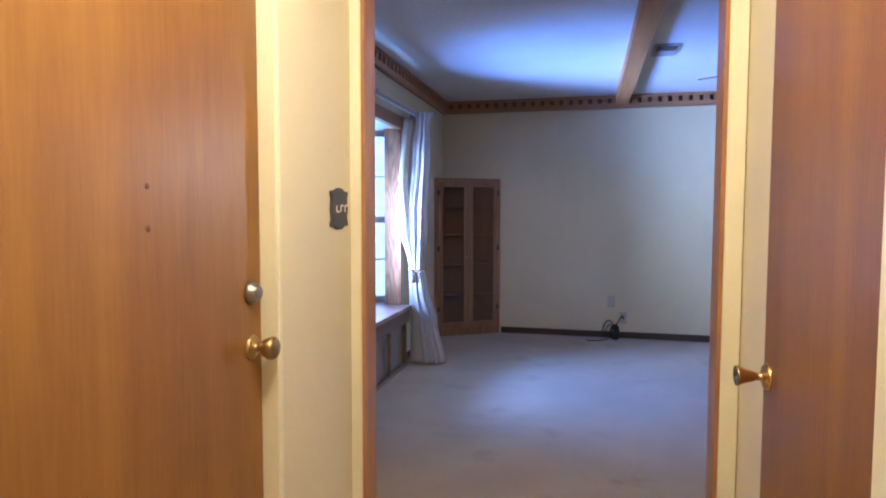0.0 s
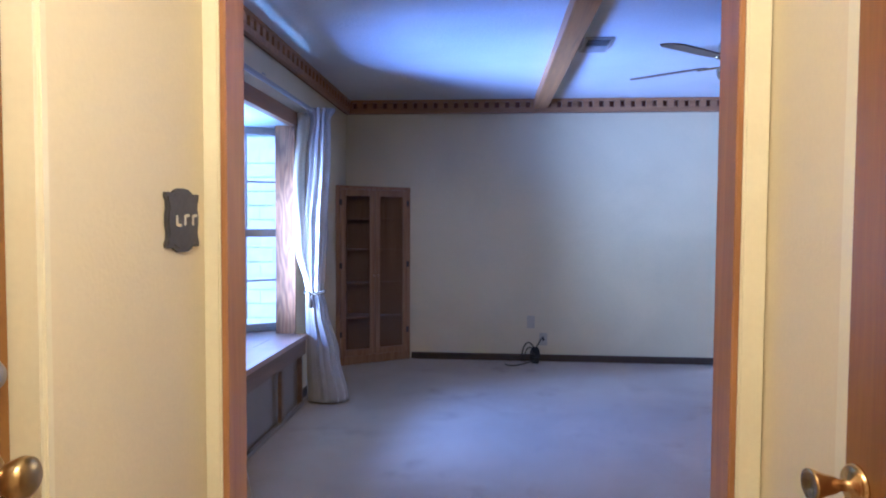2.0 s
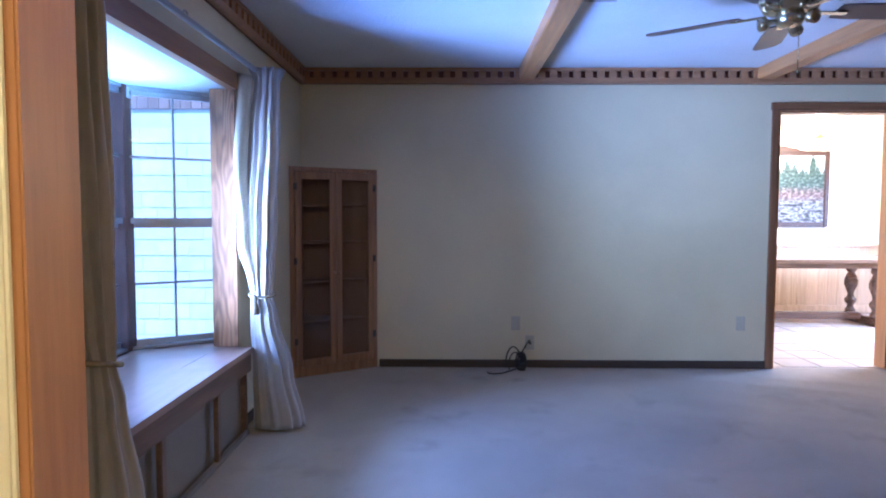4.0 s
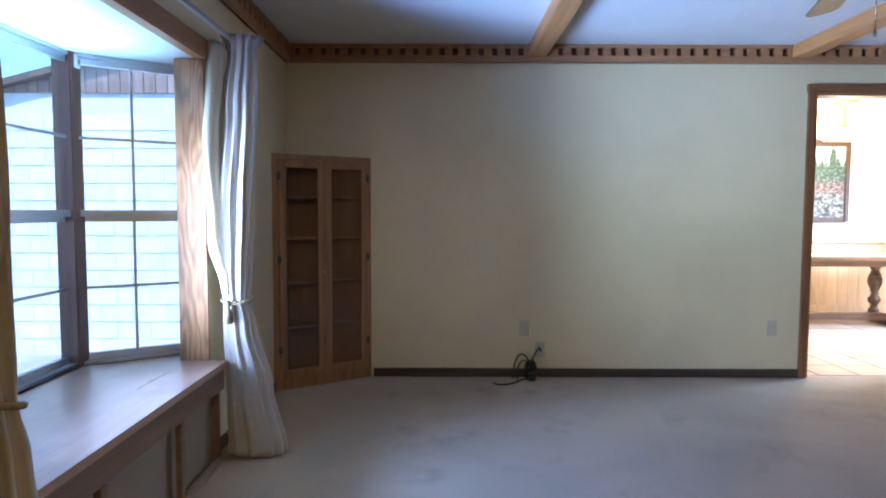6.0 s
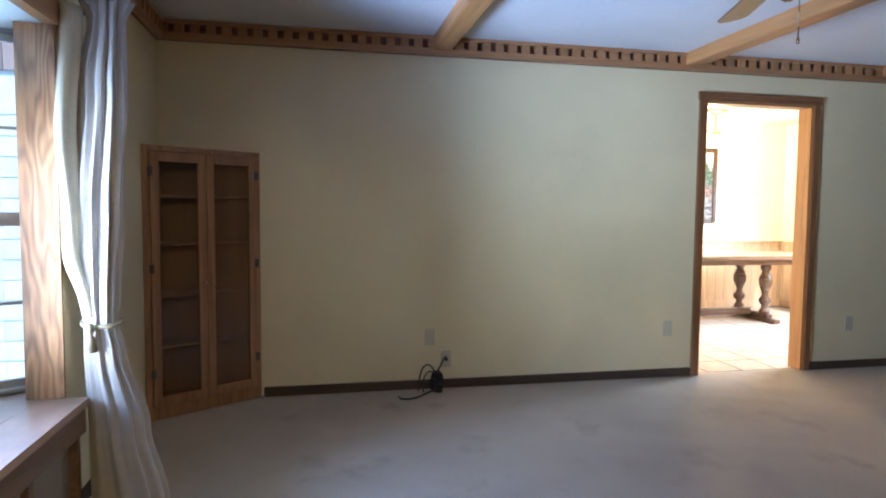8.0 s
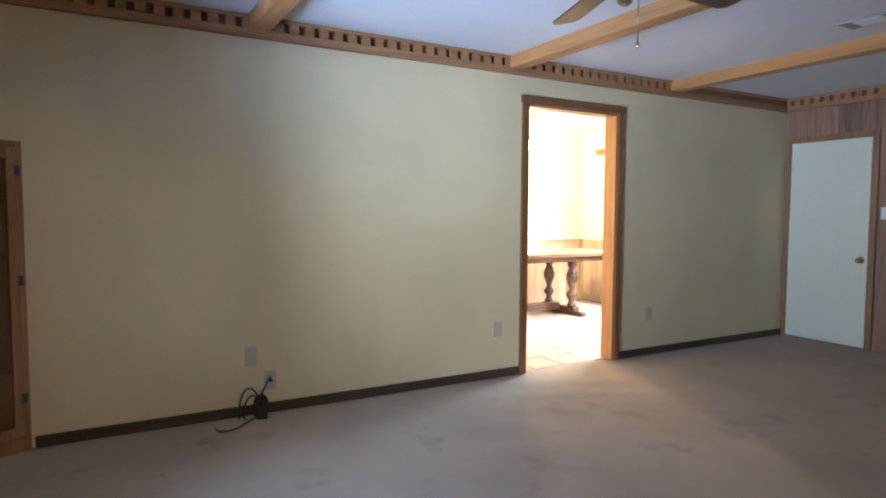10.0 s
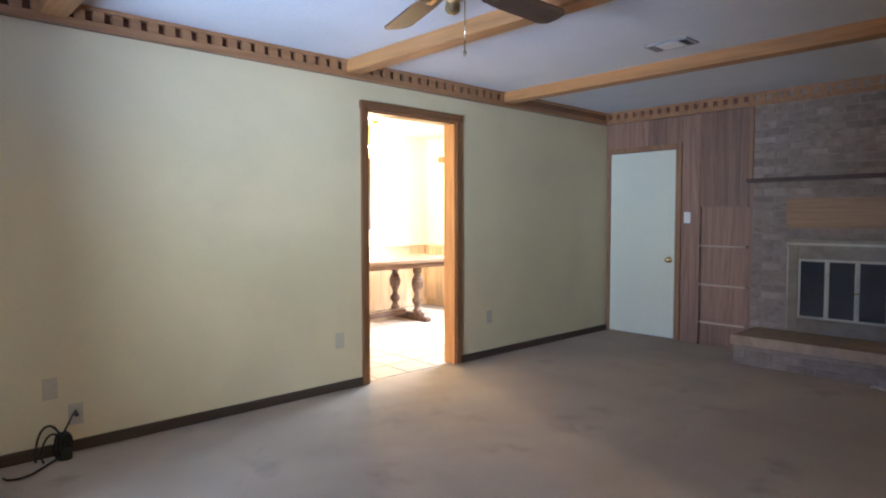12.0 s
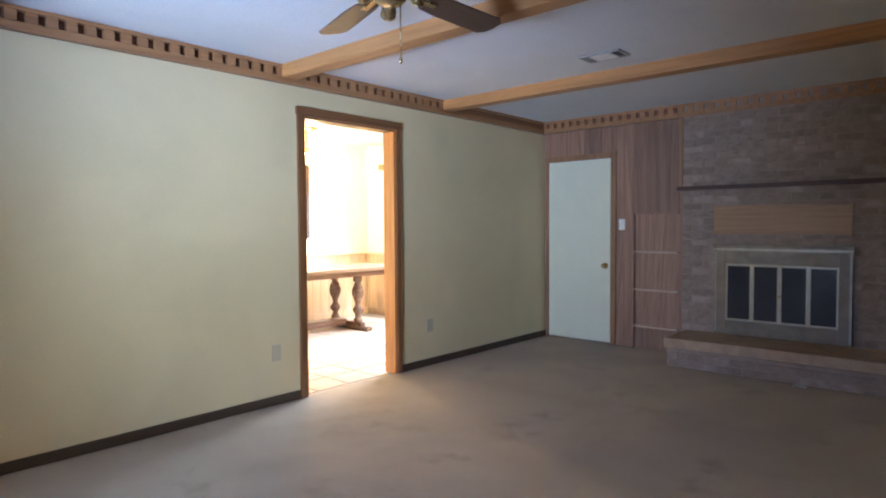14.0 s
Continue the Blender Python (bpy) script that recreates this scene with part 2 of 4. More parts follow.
add_figure(M_PLY, 110.0, 0.62)
M_SEAT = wood("seat_wood", (0.37, 0.225, 0.145), (0.47, 0.31, 0.21), "y", 0.3, per_object=0.05, coat=0.4)
add_stains_sheen(M_SEAT, *SEAT_WEAR_SHEEN)
M_PANEL = wood("panelling_wood", (0.20, 0.105, 0.066), (0.345, 0.20, 0.13), "z", 0.5, per_object=0.24)
M_DARKWOOD = wood("dark_table_wood", (0.08, 0.042, 0.027), (0.17, 0.095, 0.06), "x", 0.25, coat=0.4)
M_TABLETOP = wood("table_top_wood", (0.13, 0.073, 0.042), (0.21, 0.125, 0.075), "x", 0.25, coat=0.4)
M_WAINS = wood("wainscot_wood", (0.48, 0.34, 0.21), (0.64, 0.48, 0.32), "z", 0.4, per_object=0.12)
M_BRICK = mat("washed_brick", (0.285, 0.205, 0.16), 0.85, var=0.22, scale=9, fine=0.08, bump=0.2, per_object=0.2, second=(0.35, 0.275, 0.225))
M_MORTAR = mat("grey_mortar", (0.29, 0.225, 0.18), 0.95, var=0.2, scale=12, bump=0.2)
M_WHITEBRICK = mat("white_painted_brick", (0.66, 0.69, 0.72), 0.7, var=0.08, scale=7, bump=0.12, per_object=0.05)
M_SIDING = wood("weathered_siding", (0.19, 0.14, 0.125), (0.30, 0.235, 0.22), "z", 0.7, coat=0)
M_BRASS = mat("brass", (0.72, 0.50, 0.18), 0.24, 1.0, var=0.12, bump=0.01)
M_OLDBRASS = mat("aged_brass", (0.50, 0.37, 0.14), 0.32, 1.0, var=0.2, bump=0.02)
M_MANTEL = wood("dark_red_mantel_wood", (0.05, 0.022, 0.014), (0.10, 0.045, 0.03), "y", 0.5, coat=0)
M_DULLBRASS = mat("dull_antique_brass", (0.165, 0.132, 0.095), 0.5, 0.75, var=0.2, bump=0.02)
M_PALEBRASS = mat("pale_worn_brass", (0.27, 0.235, 0.18), 0.42, 1.0, var=0.15, bump=0.02)
M_STEEL = mat("tarnished_steel", (0.34, 0.32, 0.30), 0.35, 1.0, var=0.2, bump=0.02)
M_ALU = mat("aluminium_window_frame", (0.45, 0.46, 0.48), 0.4, 0.8, var=0.08, bump=0.01)
M_POST = wood("window_post_wood", (0.085, 0.037, 0.026), (0.155, 0.072, 0.048), "z", 0.45)
M_PANE = glass("clear_window_glass", (0.97, 0.98, 0.98))
M_CABGLASS = glass("cabinet_glass", (0.82, 0.78, 0.74), 0.25)
M_SMOKED = mat("smoked_glass", (0.033, 0.035, 0.042), 0.13, var=0.05, bump=0.0, spec=0.5)
M_PEWTER = mat("pewter_plate", (0.075, 0.07, 0.068), 0.5, 0.4, var=0.25, bump=0.06, scale=30)
M_IVORY = mat("ivory_plastic", (0.74, 0.69, 0.55), 0.4, var=0.03, bump=0.0)
M_BEIGEPL = mat("beige_plastic", (0.50, 0.44, 0.32), 0.45, var=0.04, bump=0.0)
M_BLACK = mat("black_rubber", (0.02, 0.02, 0.022), 0.5, var=0.1, bump=0.0)
M_SATIN = mat("satin_curtain_cloth", (0.40, 0.365, 0.325), 0.32, var=0.06, scale=14, fine=0.04, fine_scale=300, bump=0.04, sheen=0.4)
M_LINING = mat("cream_curtain_lining", (0.52, 0.47, 0.34), 0.7, var=0.05, scale=14, bump=0.03)
M_CORD = mat("gold_tieback_cord", (0.30, 0.25, 0.16), 0.7, var=0.25, scale=60, bump=0.1)
M_WHITE = mat("white_enamel", (0.78, 0.78, 0.74), 0.35, var=0.03, bump=0.01)
# beige darkened for the shade in the recess under the seat
M_SHADEDPAINT = mat("shaded_beige_paint", (0.25, 0.20, 0.145), 0.6, var=0.12, scale=4, bump=0.03)
M_SHELFEDGE = wood("pale_shelf_wood", (0.42, 0.29, 0.2), (0.58, 0.42, 0.3), "y", 0.5)
M_ROD = mat("grey_white_rod", (0.34, 0.32, 0.29), 0.45, var=0.05, bump=0.01)
M_WDOOR = mat("white_painted_door", (0.72, 0.71, 0.555), 0.42, var=0.03, scale=2, bump=0.02)
M_VENTDARK = mat("vent_shadow_metal", (0.06, 0.06, 0.065), 0.6, var=0.1, bump=0.0)
M_TILE = mat("terracotta_beige_tile", (0.52, 0.40, 0.30), 0.35, var=0.14, scale=5, bump=0.04, per_object=0.1)
M_GROUT = mat("tile_grout", (0.32, 0.27, 0.22), 0.9, var=0.1)
M_BOARD = wood("tan_board", (0.25, 0.14, 0.062), (0.36, 0.215, 0.10), "y", 0.55)
M_HEARTHTOP = mat("hearth_stone", (0.40, 0.28, 0.18), 0.6, var=0.2, scale=8, bump=0.08)
M_GROUND = mat("pale_concrete", (0.40, 0.385, 0.355), 0.95, var=0.3, scale=1.2, bump=0.3)
M_BLADE = wood("fan_blade_wood", (0.065, 0.036, 0.022), (0.13, 0.072, 0.042), "x", 0.4)
M_BULB = glow("warm_bulb_glass", (1.0, 0.72, 0.35), 25.0)
M_PICFRAME = wood("carved_frame_wood", (0.03, 0.016, 0.01), (0.07, 0.035, 0.02), "x", 0.4)
M_JOINT = mat("painted_brick_joint", (0.61, 0.65, 0.69), 0.9, var=0.1)
M_ROOF = mat("brown_shingle", (0.13, 0.10, 0.085), 0.9, var=0.3, bump=0.2)


# ---- mesh helpers ----
def box(bm, x0, y0, z0, x1, y1, z1):
    vs = [bm.verts.new(c) for c in ((x0, y0, z0), (x1, y0, z0), (x1, y1, z0), (x0, y1, z0),
                                    (x0, y0, z1), (x1, y0, z1), (x1, y1, z1), (x0, y1, z1))]
    for f in ((3, 2, 1, 0), (4, 5, 6, 7), (0, 1, 5, 4), (1, 2, 6, 5), (2, 3, 7, 6), (3, 0, 4, 7)):
        bm.faces.new([vs[i] for i in f])
    return vs


def boxes(*rows, bevel=0.0, m=None):
    bm = bmesh.new()
    for r in rows:
        box(bm, *r)
    if bevel:
        bmesh.ops.bevel(bm, geom=bm.edges[:], offset=bevel, segments=2, affect="EDGES", clamp_overlap=True)
    if m is not None:
        bmesh.ops.transform(bm, matrix=m, verts=bm.verts)
    return bm


def prism(points, z0, z1, bm=None):
    """An upright prism over a counter-clockwise outline."""
    bm = bm or bmesh.new()
    lo = [bm.verts.new((x, y, z0)) for x, y in points]
    hi = [bm.verts.new((x, y, z1)) for x, y in points]
    bm.faces.new(lo[::-1])
    bm.faces.new(hi)
    k = len(points)
    for i in range(k):
        bm.faces.new((lo[i], lo[(i + 1) % k], hi[(i + 1) % k], hi[i]))
    return bm


def lathe(profile, m=None, seg=24, bm=None):
    """Turns a profile of (radius, height) round z."""
    bm = bm or bmesh.new()
    rings = []
    for r, z in profile:
        rings.append([bm.verts.new((r * math.cos(a * math.tau / seg), r * math.sin(a * math.tau / seg), z)) for a in range(seg)])
    for a, b in zip(rings, rings[1:]):
        for i in range(seg):
            bm.faces.new((a[i], a[(i + 1) % seg], b[(i + 1) % seg], b[i]))
    bm.faces.new(rings[0][::-1])
    bm.faces.new(rings[-1])
    for f in bm.faces:
        f.smooth = True
    if m is not None:
        bmesh.ops.transform(bm, matrix=m, verts=bm.verts)
    return bm


def tube(points, r, seg=8, bm=None):
    """A round bar along a line of points."""
    bm = bm or bmesh.new()
    pts = [Vector(p) for p in points]
    rings = []
    for i, p in enumerate(pts):
        d = (pts[min(i + 1, len(pts) - 1)] - pts[max(i - 1, 0)]).normalized()
        q = d.to_track_quat("Z", "Y")
        rings.append([bm.verts.new(p + q @ Vector((r * math.cos(k * math.tau / seg), r * math.sin(k * math.tau / seg), 0))) for k in range(seg)])
    for a, b in zip(rings, rings[1:]):
        for i in range(seg):
            bm.faces.new((a[i], a[(i + 1) % seg], b[(i + 1) % seg], b[i]))
    bm.faces.new(rings[0][::-1])
    bm.faces.new(rings[-1])
    for f in bm.faces:
        f.smooth = True
    return bm


def mesh_of(name, bm, material):
    bm.normal_update()
    me = bpy.data.meshes.new(name)
    bm.to_mesh(me)
    bm.free()
    me.materials.append(material)
    return me


def part(name, bm, material, parent, label=""):
    ob = new(name, mesh_of(name, bm, material))
    ob.parent = parent
    if parent is not None:
        ob.matrix_parent_inverse = parent.matrix_basis.inverted()
    if label:
        ob["label"] = label
    return ob


def thing(name, bm, material, label, category, kind="", group=""):
    return tagged(new(name, mesh_of(name, bm, material)), label, category, group, kind)


def root(name, at, label, category, kind="", group=""):
    ob = new(name)
    ob.matrix_basis = pose(*at)
    return tagged(ob, label, category, group, kind)


# ---- the large structure ----
FAR, NEAR, NEAR0, WEST, EAST, CEIL = 6.375, 2.295, 2.188, -1.53, 5.465, 2.36
HW, HE = -0.886, 0.40
DX0, DX1, DZ = 2.215, 3.135, 2.04
OX0, OX1, OZ = -0.853, 0.35, 2.06
BY0, BY1, BZ = 3.28, 4.87, 1.915
DN, DE, DW = 9.3, 5.4, 1.7

def carpet():
    """The carpet of living room and hall, with soft hollows and a few ripples in front of the dining doorway."""
    bm = bmesh.new()
    for x0, x1, y0, y1, nx, ny in ((WEST - 0.12, EAST + 0.14, NEAR0, FAR + 0.06, 150, 90), (HW - 0.13, HE + 0.55, -1.7, NEAR0, 34, 80)):
        grid = []
        for j in range(ny + 1):
            y_ = y0 + (y1 - y0) * j / ny
            row = []
            for i in range(nx + 1):
                x_ = x0 + (x1 - x0) * i / nx
                z_ = 0.003 * noise.noise((x_ * 1.1, y_ * 1.1, 0.3)) - 0.003
                near_door = math.exp(-((x_ - 2.35) / 0.75) ** 2 - ((y_ - 5.75) / 0.42) ** 2)
                z_ += near_door * 0.009 * max(0.0, math.sin(17 * (y_ + 0.45 * x_) + 2.2 * noise.noise((x_ * 1.7, y_ * 1.7, 4.0))))
                row.append(bm.verts.new((x_, y_, z_)))
            grid.append(row)
        for a, b in zip(grid, grid[1:]):
            for i in range(nx):
                bm.faces.new((a[i], a[i + 1], b[i + 1], b[i])).smooth = True
        rim = grid[0] + [r[-1] for r in grid[1:]] + grid[-1][-2::-1] + [r[0] for r in grid[-2:0:-1]]
        low = [bm.verts.new((v.co.x, v.co.y, -0.12)) for v in rim]
        for i in range(len(rim)):
            k = (i + 1) % len(rim)
            bm.faces.new((low[i], low[k], rim[k], rim[i]))
        bm.faces.new(low[::-1])
    return bm


thing("floor", carpet(), M_CARPET,
      "worn beige wall-to-wall carpet with faint stains", "carpet", "structure")
thing("ceiling", boxes((WEST - 0.12, NEAR0, CEIL, EAST + 0.14, FAR + 0.12, CEIL + 0.08), (HW - 0.13, -1.7, CEIL, HE + 0.55, NEAR0, CEIL + 0.08)), M_CEIL,
      "white textured plaster ceiling of living room and hall", "ceiling", "structure")
thing("ceiling_dining", boxes((DW - 0.12, FAR + 0.12, CEIL, DE + 0.12, DN + 0.12, CEIL + 0.08)), M_CEIL,
      "white ceiling of the dining room", "ceiling", "structure")
thing("wall_north", boxes((WEST - 0.12, FAR, 0, DX0, FAR + 0.12, CEIL), (DX1, FAR, 0, EAST + 0.14, FAR + 0.12, CEIL),
                          (DX0, FAR, DZ, DX1, FAR + 0.12, CEIL)), M_WALL,
      "cream painted living room wall with a wide doorway", "wall", "structure")
thing("wall_west", boxes((WEST - 0.12, NEAR, 0, WEST, BY0, CEIL), (WEST - 0.12, BY1, 0, WEST, FAR, CEIL),
                         (WEST - 0.12, BY0, BZ, WEST, BY1, CEIL)), M_WALL,
      "cream painted wall opening into a bay window", "wall", "structure")
thing("wall_south", boxes((WEST - 0.12, NEAR0, 0, OX0, NEAR, CEIL), (OX1, NEAR0, 0, EAST + 0.14, NEAR, CEIL),
                          (OX0, NEAR0, OZ, OX1, NEAR, CEIL)), M_WALL,
      "painted wall with the cased opening to the hall", "wall", "structure")
thing("wall_east", boxes((EAST, NEAR, 0, EAST + 0.14, FAR, CEIL)), M_MORTAR,
      "backing wall behind panelling and brick", "wall", "structure")
FD0, FD1 = 0.65, 1.65
thing("wall_hall_west", boxes((HW - 0.13, -1.6, 0, HW, FD0, CEIL), (HW - 0.13, FD1, 0, HW, NEAR0, CEIL),
                              (HW - 0.13, FD0, 2.05, HW, FD1, CEIL)), M_HALLWALL,
      "cream hall wall holding the front door", "wall", "structure")
CD0, CD1 = 1.235, 1.82
thing("wall_hall_east", boxes((HE, -1.6, 0, HE + 0.13, CD0, CEIL), (HE, CD1, 0, HE + 0.13, NEAR0, CEIL),
                              (HE, CD0, 2.05, HE + 0.13, CD1, CEIL)), M_HALLWALL,
      "cream hall wall holding a closet door", "wall", "structure")
thing("wall_hall_south", boxes((HW - 0.13, -1.7, 0, HE + 0.13, -1.6, CEIL)), M_HALLWALL,
      "plain cream wall closing the hall", "wall", "structure")
thing("closet_backing", boxes((HE + 0.5, -1.7, 0, HE + 0.55, 2.19, CEIL), (HE + 0.13, -1.7, 0, HE + 0.5, -1.6, CEIL)), M_HALLWALL, "plain back wall of the closet", "wall", "structure")

# dining room shell
WY0, WY1, WZ0, WZ1 = 7.0, 8.45, 0.9, 2.02
thing("floor_dining", boxes((DW - 0.12, FAR + 0.06, -0.12, DE + 0.12, DN + 0.12, -0.006)), M_GROUT,
      "grout bed under the dining room tiles", "tile floor", "structure")
thing("wall_dining_north", boxes((DW - 0.12, DN, 0, DE + 0.12, DN + 0.12, CEIL)), M_DINWALL,
      "bright cream dining room wall above wainscot", "wall", "structure")
thing("wall_dining_east", boxes((DE, FAR + 0.12, 0, DE + 0.12, WY0, CEIL), (DE, WY1, 0, DE + 0.12, DN, CEIL),
                                (DE, WY0, 0, DE + 0.12, WY1, WZ0), (DE, WY0, WZ1, DE + 0.12, WY1, CEIL)), M_DINWALL,
      "bright cream dining room wall with a daylit window", "wall", "structure")
thing("wall_dining_west", boxes((DW - 0.12, FAR + 0.12, 0, DW, DN, CEIL)), M_DINWALL,
      "cream dining room wall", "wall", "structure")

# outdoors
thing("ground", boxes((-300, -300, -0.5, 300, 300, -0.2)), M_GROUND, "pale concrete ground round the house", "ground", "structure")


# ---- beams, crown moulding, baseboards ----
for bx in (0.18, 2.02, 3.70):
    thing("ceiling_beam", boxes((bx, NEAR, 2.272, bx + 0.122, FAR - 0.002, CEIL + 0.01), bevel=0.006), M_BEAM,
          "stained wooden ceiling beam running across the room", "beam", "structure", "ceiling beams")


def crown(name, m, length, plain=99.0):
    """Dentil crown: a lower rail, a dark backing, a top strip and separate blocks; runs along local x, the wall at y = 0."""
    e = root(name, (0, 0, 0), "stained wooden crown moulding with dentil blocks", "crown moulding", "structure")
    e.matrix_basis = m
    part("backing", boxes((0, -0.012, -0.12, length, 0, 0), m=m), M_GAP, e)
    part("rail", boxes((0, -0.045, -0.12, length, -0.012, -0.075), bevel=0.004, m=m), M_TRIM, e)
    part("top_strip", boxes((0, -0.055, -0.022, length, -0.012, -0.001), bevel=0.003, m=m), M_TRIM, e)
    block = mesh_of("dentil_block", boxes((-0.0265, -0.045, -0.075, 0.0265, -0.012, -0.022)), M_TRIM)
    if plain < length:
        part("fascia", boxes((plain, -0.036, -0.075, length, -0.012, -0.022), m=m), M_DARKTRIMX, e, "plain dark board")
    k = int(length / 0.092)
    for i in range(k):
        if 0.046 + i * length / k > plain:
            continue
        o = new("dentil_block", block)
        o.parent = e
        o.matrix_basis = Matrix.Translation((0.046 + i * length / k, 0, 0))
    return e


crown("crown_moulding_north", pose(WEST, FAR, CEIL), EAST - WEST, 3.84 - WEST)
crown("crown_moulding_west", pose(WEST, NEAR, CEIL, 0, 0, 90), FAR - NEAR)
crown("crown_moulding_east", pose(EAST - 0.05, FAR, CEIL, 0, 0, -90), FAR - NEAR)

for a, b in ((-0.915, DX0 - 0.055), (DX1 + 0.055, EAST - 0.02)):
    thing("baseboard", boxes((a, FAR - 0.016, 0, b, FAR, 0.062), bevel=0.004), M_BASE,
          "dark brown wooden baseboard", "baseboard", "structure")
thing("baseboard", boxes((WEST, 4.93, 0, WEST + 0.016, 5.97, 0.062), bevel=0.004), M_BASE,
      "dark brown wooden baseboard", "baseboard", "structure")

# ---- doorway to the dining room: casing and lined jambs ----
dc = root("door_frame_dining", (2.64, FAR, 0), "brown wooden casing round the open dining doorway", "door frame", "structure")
part("casing", boxes((DX0 - 0.055, FAR - 0.02, 0, DX0, FAR, DZ + 0.055), bevel=0.004), M_DARKTRIM, dc)
part("casing", boxes((DX1, FAR - 0.02, 0, DX1 + 0.055, FAR, DZ + 0.055), bevel=0.004), M_DARKTRIM, dc)
part("head_casing", boxes((DX0 - 0.065, FAR - 0.024, DZ, DX1 + 0.065, FAR - 0.003, DZ + 0.06), bevel=0.004), M_DARKTRIMX, dc)
part("jamb", boxes((DX0, FAR - 0.004, 0, DX0 + 0.018, FAR + 0.124, DZ)), M_ORANGEJAMB, dc)
part("jamb", boxes((DX1 - 0.018, FAR - 0.004, 0, DX1, FAR + 0.124, DZ)), M_ORANGEJAMB, dc)
part("head_jamb", boxes((DX0 + 0.018, FAR - 0.004, DZ - 0.018, DX1 - 0.018, FAR + 0.124, DZ)), M_TRIM, dc)

# ---- cased opening between hall and living room ----
oc = root("door_frame_hall", (-0.26, NEAR0, 0), "cased opening with brown jambs and cream casing", "door frame", "structure")
part("jamb", boxes((OX0, NEAR0 - 0.003, 0, OX0 + 0.018, NEAR + 0.003, OZ), bevel=0.003), M_JAMB, oc, "varnished brown wooden jamb")
part("jamb", boxes((OX1 - 0.018, NEAR0 - 0.003, 0, OX1, NEAR + 0.003, OZ), bevel=0.003), M_JAMB, oc, "varnished brown wooden jamb")
part("head_jamb", boxes((OX0 + 0.018, NEAR0, OZ - 0.018, OX1 - 0.018, NEAR, OZ)), M_TRIM, oc)
part("casing", boxes((HW, NEAR0 - 0.016, 0, OX0 + 0.006, NEAR0 - 0.003, OZ + 0.05), bevel=0.004), M_CASING, oc)
part("casing", boxes((OX1 - 0.006, NEAR0 - 0.016, 0, HE - 0.003, NEAR0 - 0.003, OZ + 0.05), bevel=0.004), M_CASING, oc)


# ---- hall: front door, closet door, switch plate ----
def knob_set(name, parent, m, material, r=0.028, reach=0.062, egg=1.0):
    k = part(name, lathe([(0.033, 0), (0.033, 0.004), (0.026, 0.010), (0.011, 0.014), (0.011, reach * 0.42), (r * 0.7, reach * 0.52),
                          (r, reach * 0.8), (r * 0.97, reach * 0.95), (r * 0.7, reach * 1.06), (0.006, reach * 1.09)], m), material, parent)
    return k


fd = root("door_front", (-1.0, FD0, 0), "flush varnished wooden front door, closed, with brass knob", "door", "structure")
FX = HW - 0.042
leaf = part("leaf", boxes((FX - 0.045, FD0 + 0.022, 0.012, FX, FD1 - 0.022, 2.03), bevel=0.002), M_DOOR, fd, "orange-brown varnished veneer slab")
for y0, y1 in ((FD0, FD0 + 0.02), (FD1 - 0.02, FD1)):
    part("jamb", boxes((HW - 0.13, y0, 0, HW + 0.004, y1, 2.05)), M_CASING, fd, "cream painted jamb")
part("head_jamb", boxes((HW - 0.13, FD0 + 0.02, 2.033, HW + 0.004, FD1 - 0.02, 2.05)), M_CASING, fd)
part("casing", boxes((HW, FD1 - 0.012, 0, HW + 0.008, FD1 + 0.006, 2.07), bevel=0.003), M_CASING, fd)
part("casing", boxes((HW, FD0 - 0.035, 0, HW + 0.012, FD0 + 0.012, 2.09), bevel=0.003), M_CASING, fd)
turn = pose(0, 0, 0, 0, 90, 0)
knob_set("knob", fd, pose(FX, 1.578, 0.875) @ turn, M_OLDBRASS, 0.031, 0.068)
part("deadbolt", lathe([(0.031, 0), (0.031, 0.006), (0.027, 0.014), (0.021, 0.022), (0.017, 0.027), (0.006, 0.028)], pose(FX, 1.575, 1.02) @ turn), M_STEEL, fd,
     "tarnished round deadbolt")
# no holes are cut: dark discs on the leaf give their inner shade
for z in (1.282, 1.197):
    part("screw_hole", lathe([(0.006, 0), (0.006, 0.0015), (0.002, 0.002)], pose(FX, 1.195, z) @ turn, 12), M_GAP, fd, "dark screw hole")

cd = root("door_closet", (HE, CD0, 0), "flush brown wooden closet door, slightly ajar", "door", "structure")
swing = pose(HE + 0.002, CD0 + 0.02, 0, 0, 0, 3.0)
part("leaf", boxes((-0.002, 0.004, 0.012, 0.034, CD1 - CD0 - 0.03, 2.03), bevel=0.002, m=swing), M_DOOR, cd, "reddish brown varnished veneer slab")
part("knob", lathe([(0.034, 0), (0.034, 0.003), (0.028, 0.009), (0.010, 0.013), (0.010, 0.028), (0.014, 0.036), (0.018, 0.052), (0.025, 0.070), (0.025, 0.074),
                    (0.020, 0.074), (0.008, 0.069)], swing @ pose(-0.002, CD1 - CD0 - 0.06, 0.825) @ pose(0, 0, 0, 0, -90, 0)), M_BRASS, cd, "flared polished brass knob")
for y0, y1 in ((CD0, CD0 + 0.018), (CD1 - 0.018, CD1)):
    part("jamb", boxes((HE + 0.036, y0, 0, HE + 0.13, y1, 2.05)), M_CASING, cd, "cream painted jamb")
part("head_jamb", boxes((HE - 0.002, CD0 + 0.018, 2.034, HE + 0.13, CD1 - 0.018, 2.05)), M_CASING, cd)
part("casing", boxes((HE - 0.012, CD0 - 0.05, 0, HE, CD0 + 0.01, 2.09), bevel=0.003), M_CASING, cd)
part("casing", boxes((HE - 0.012, CD1 - 0.003, 0, HE, CD1 + 0.052, 2.09), bevel=0.003), M_CASING, cd)

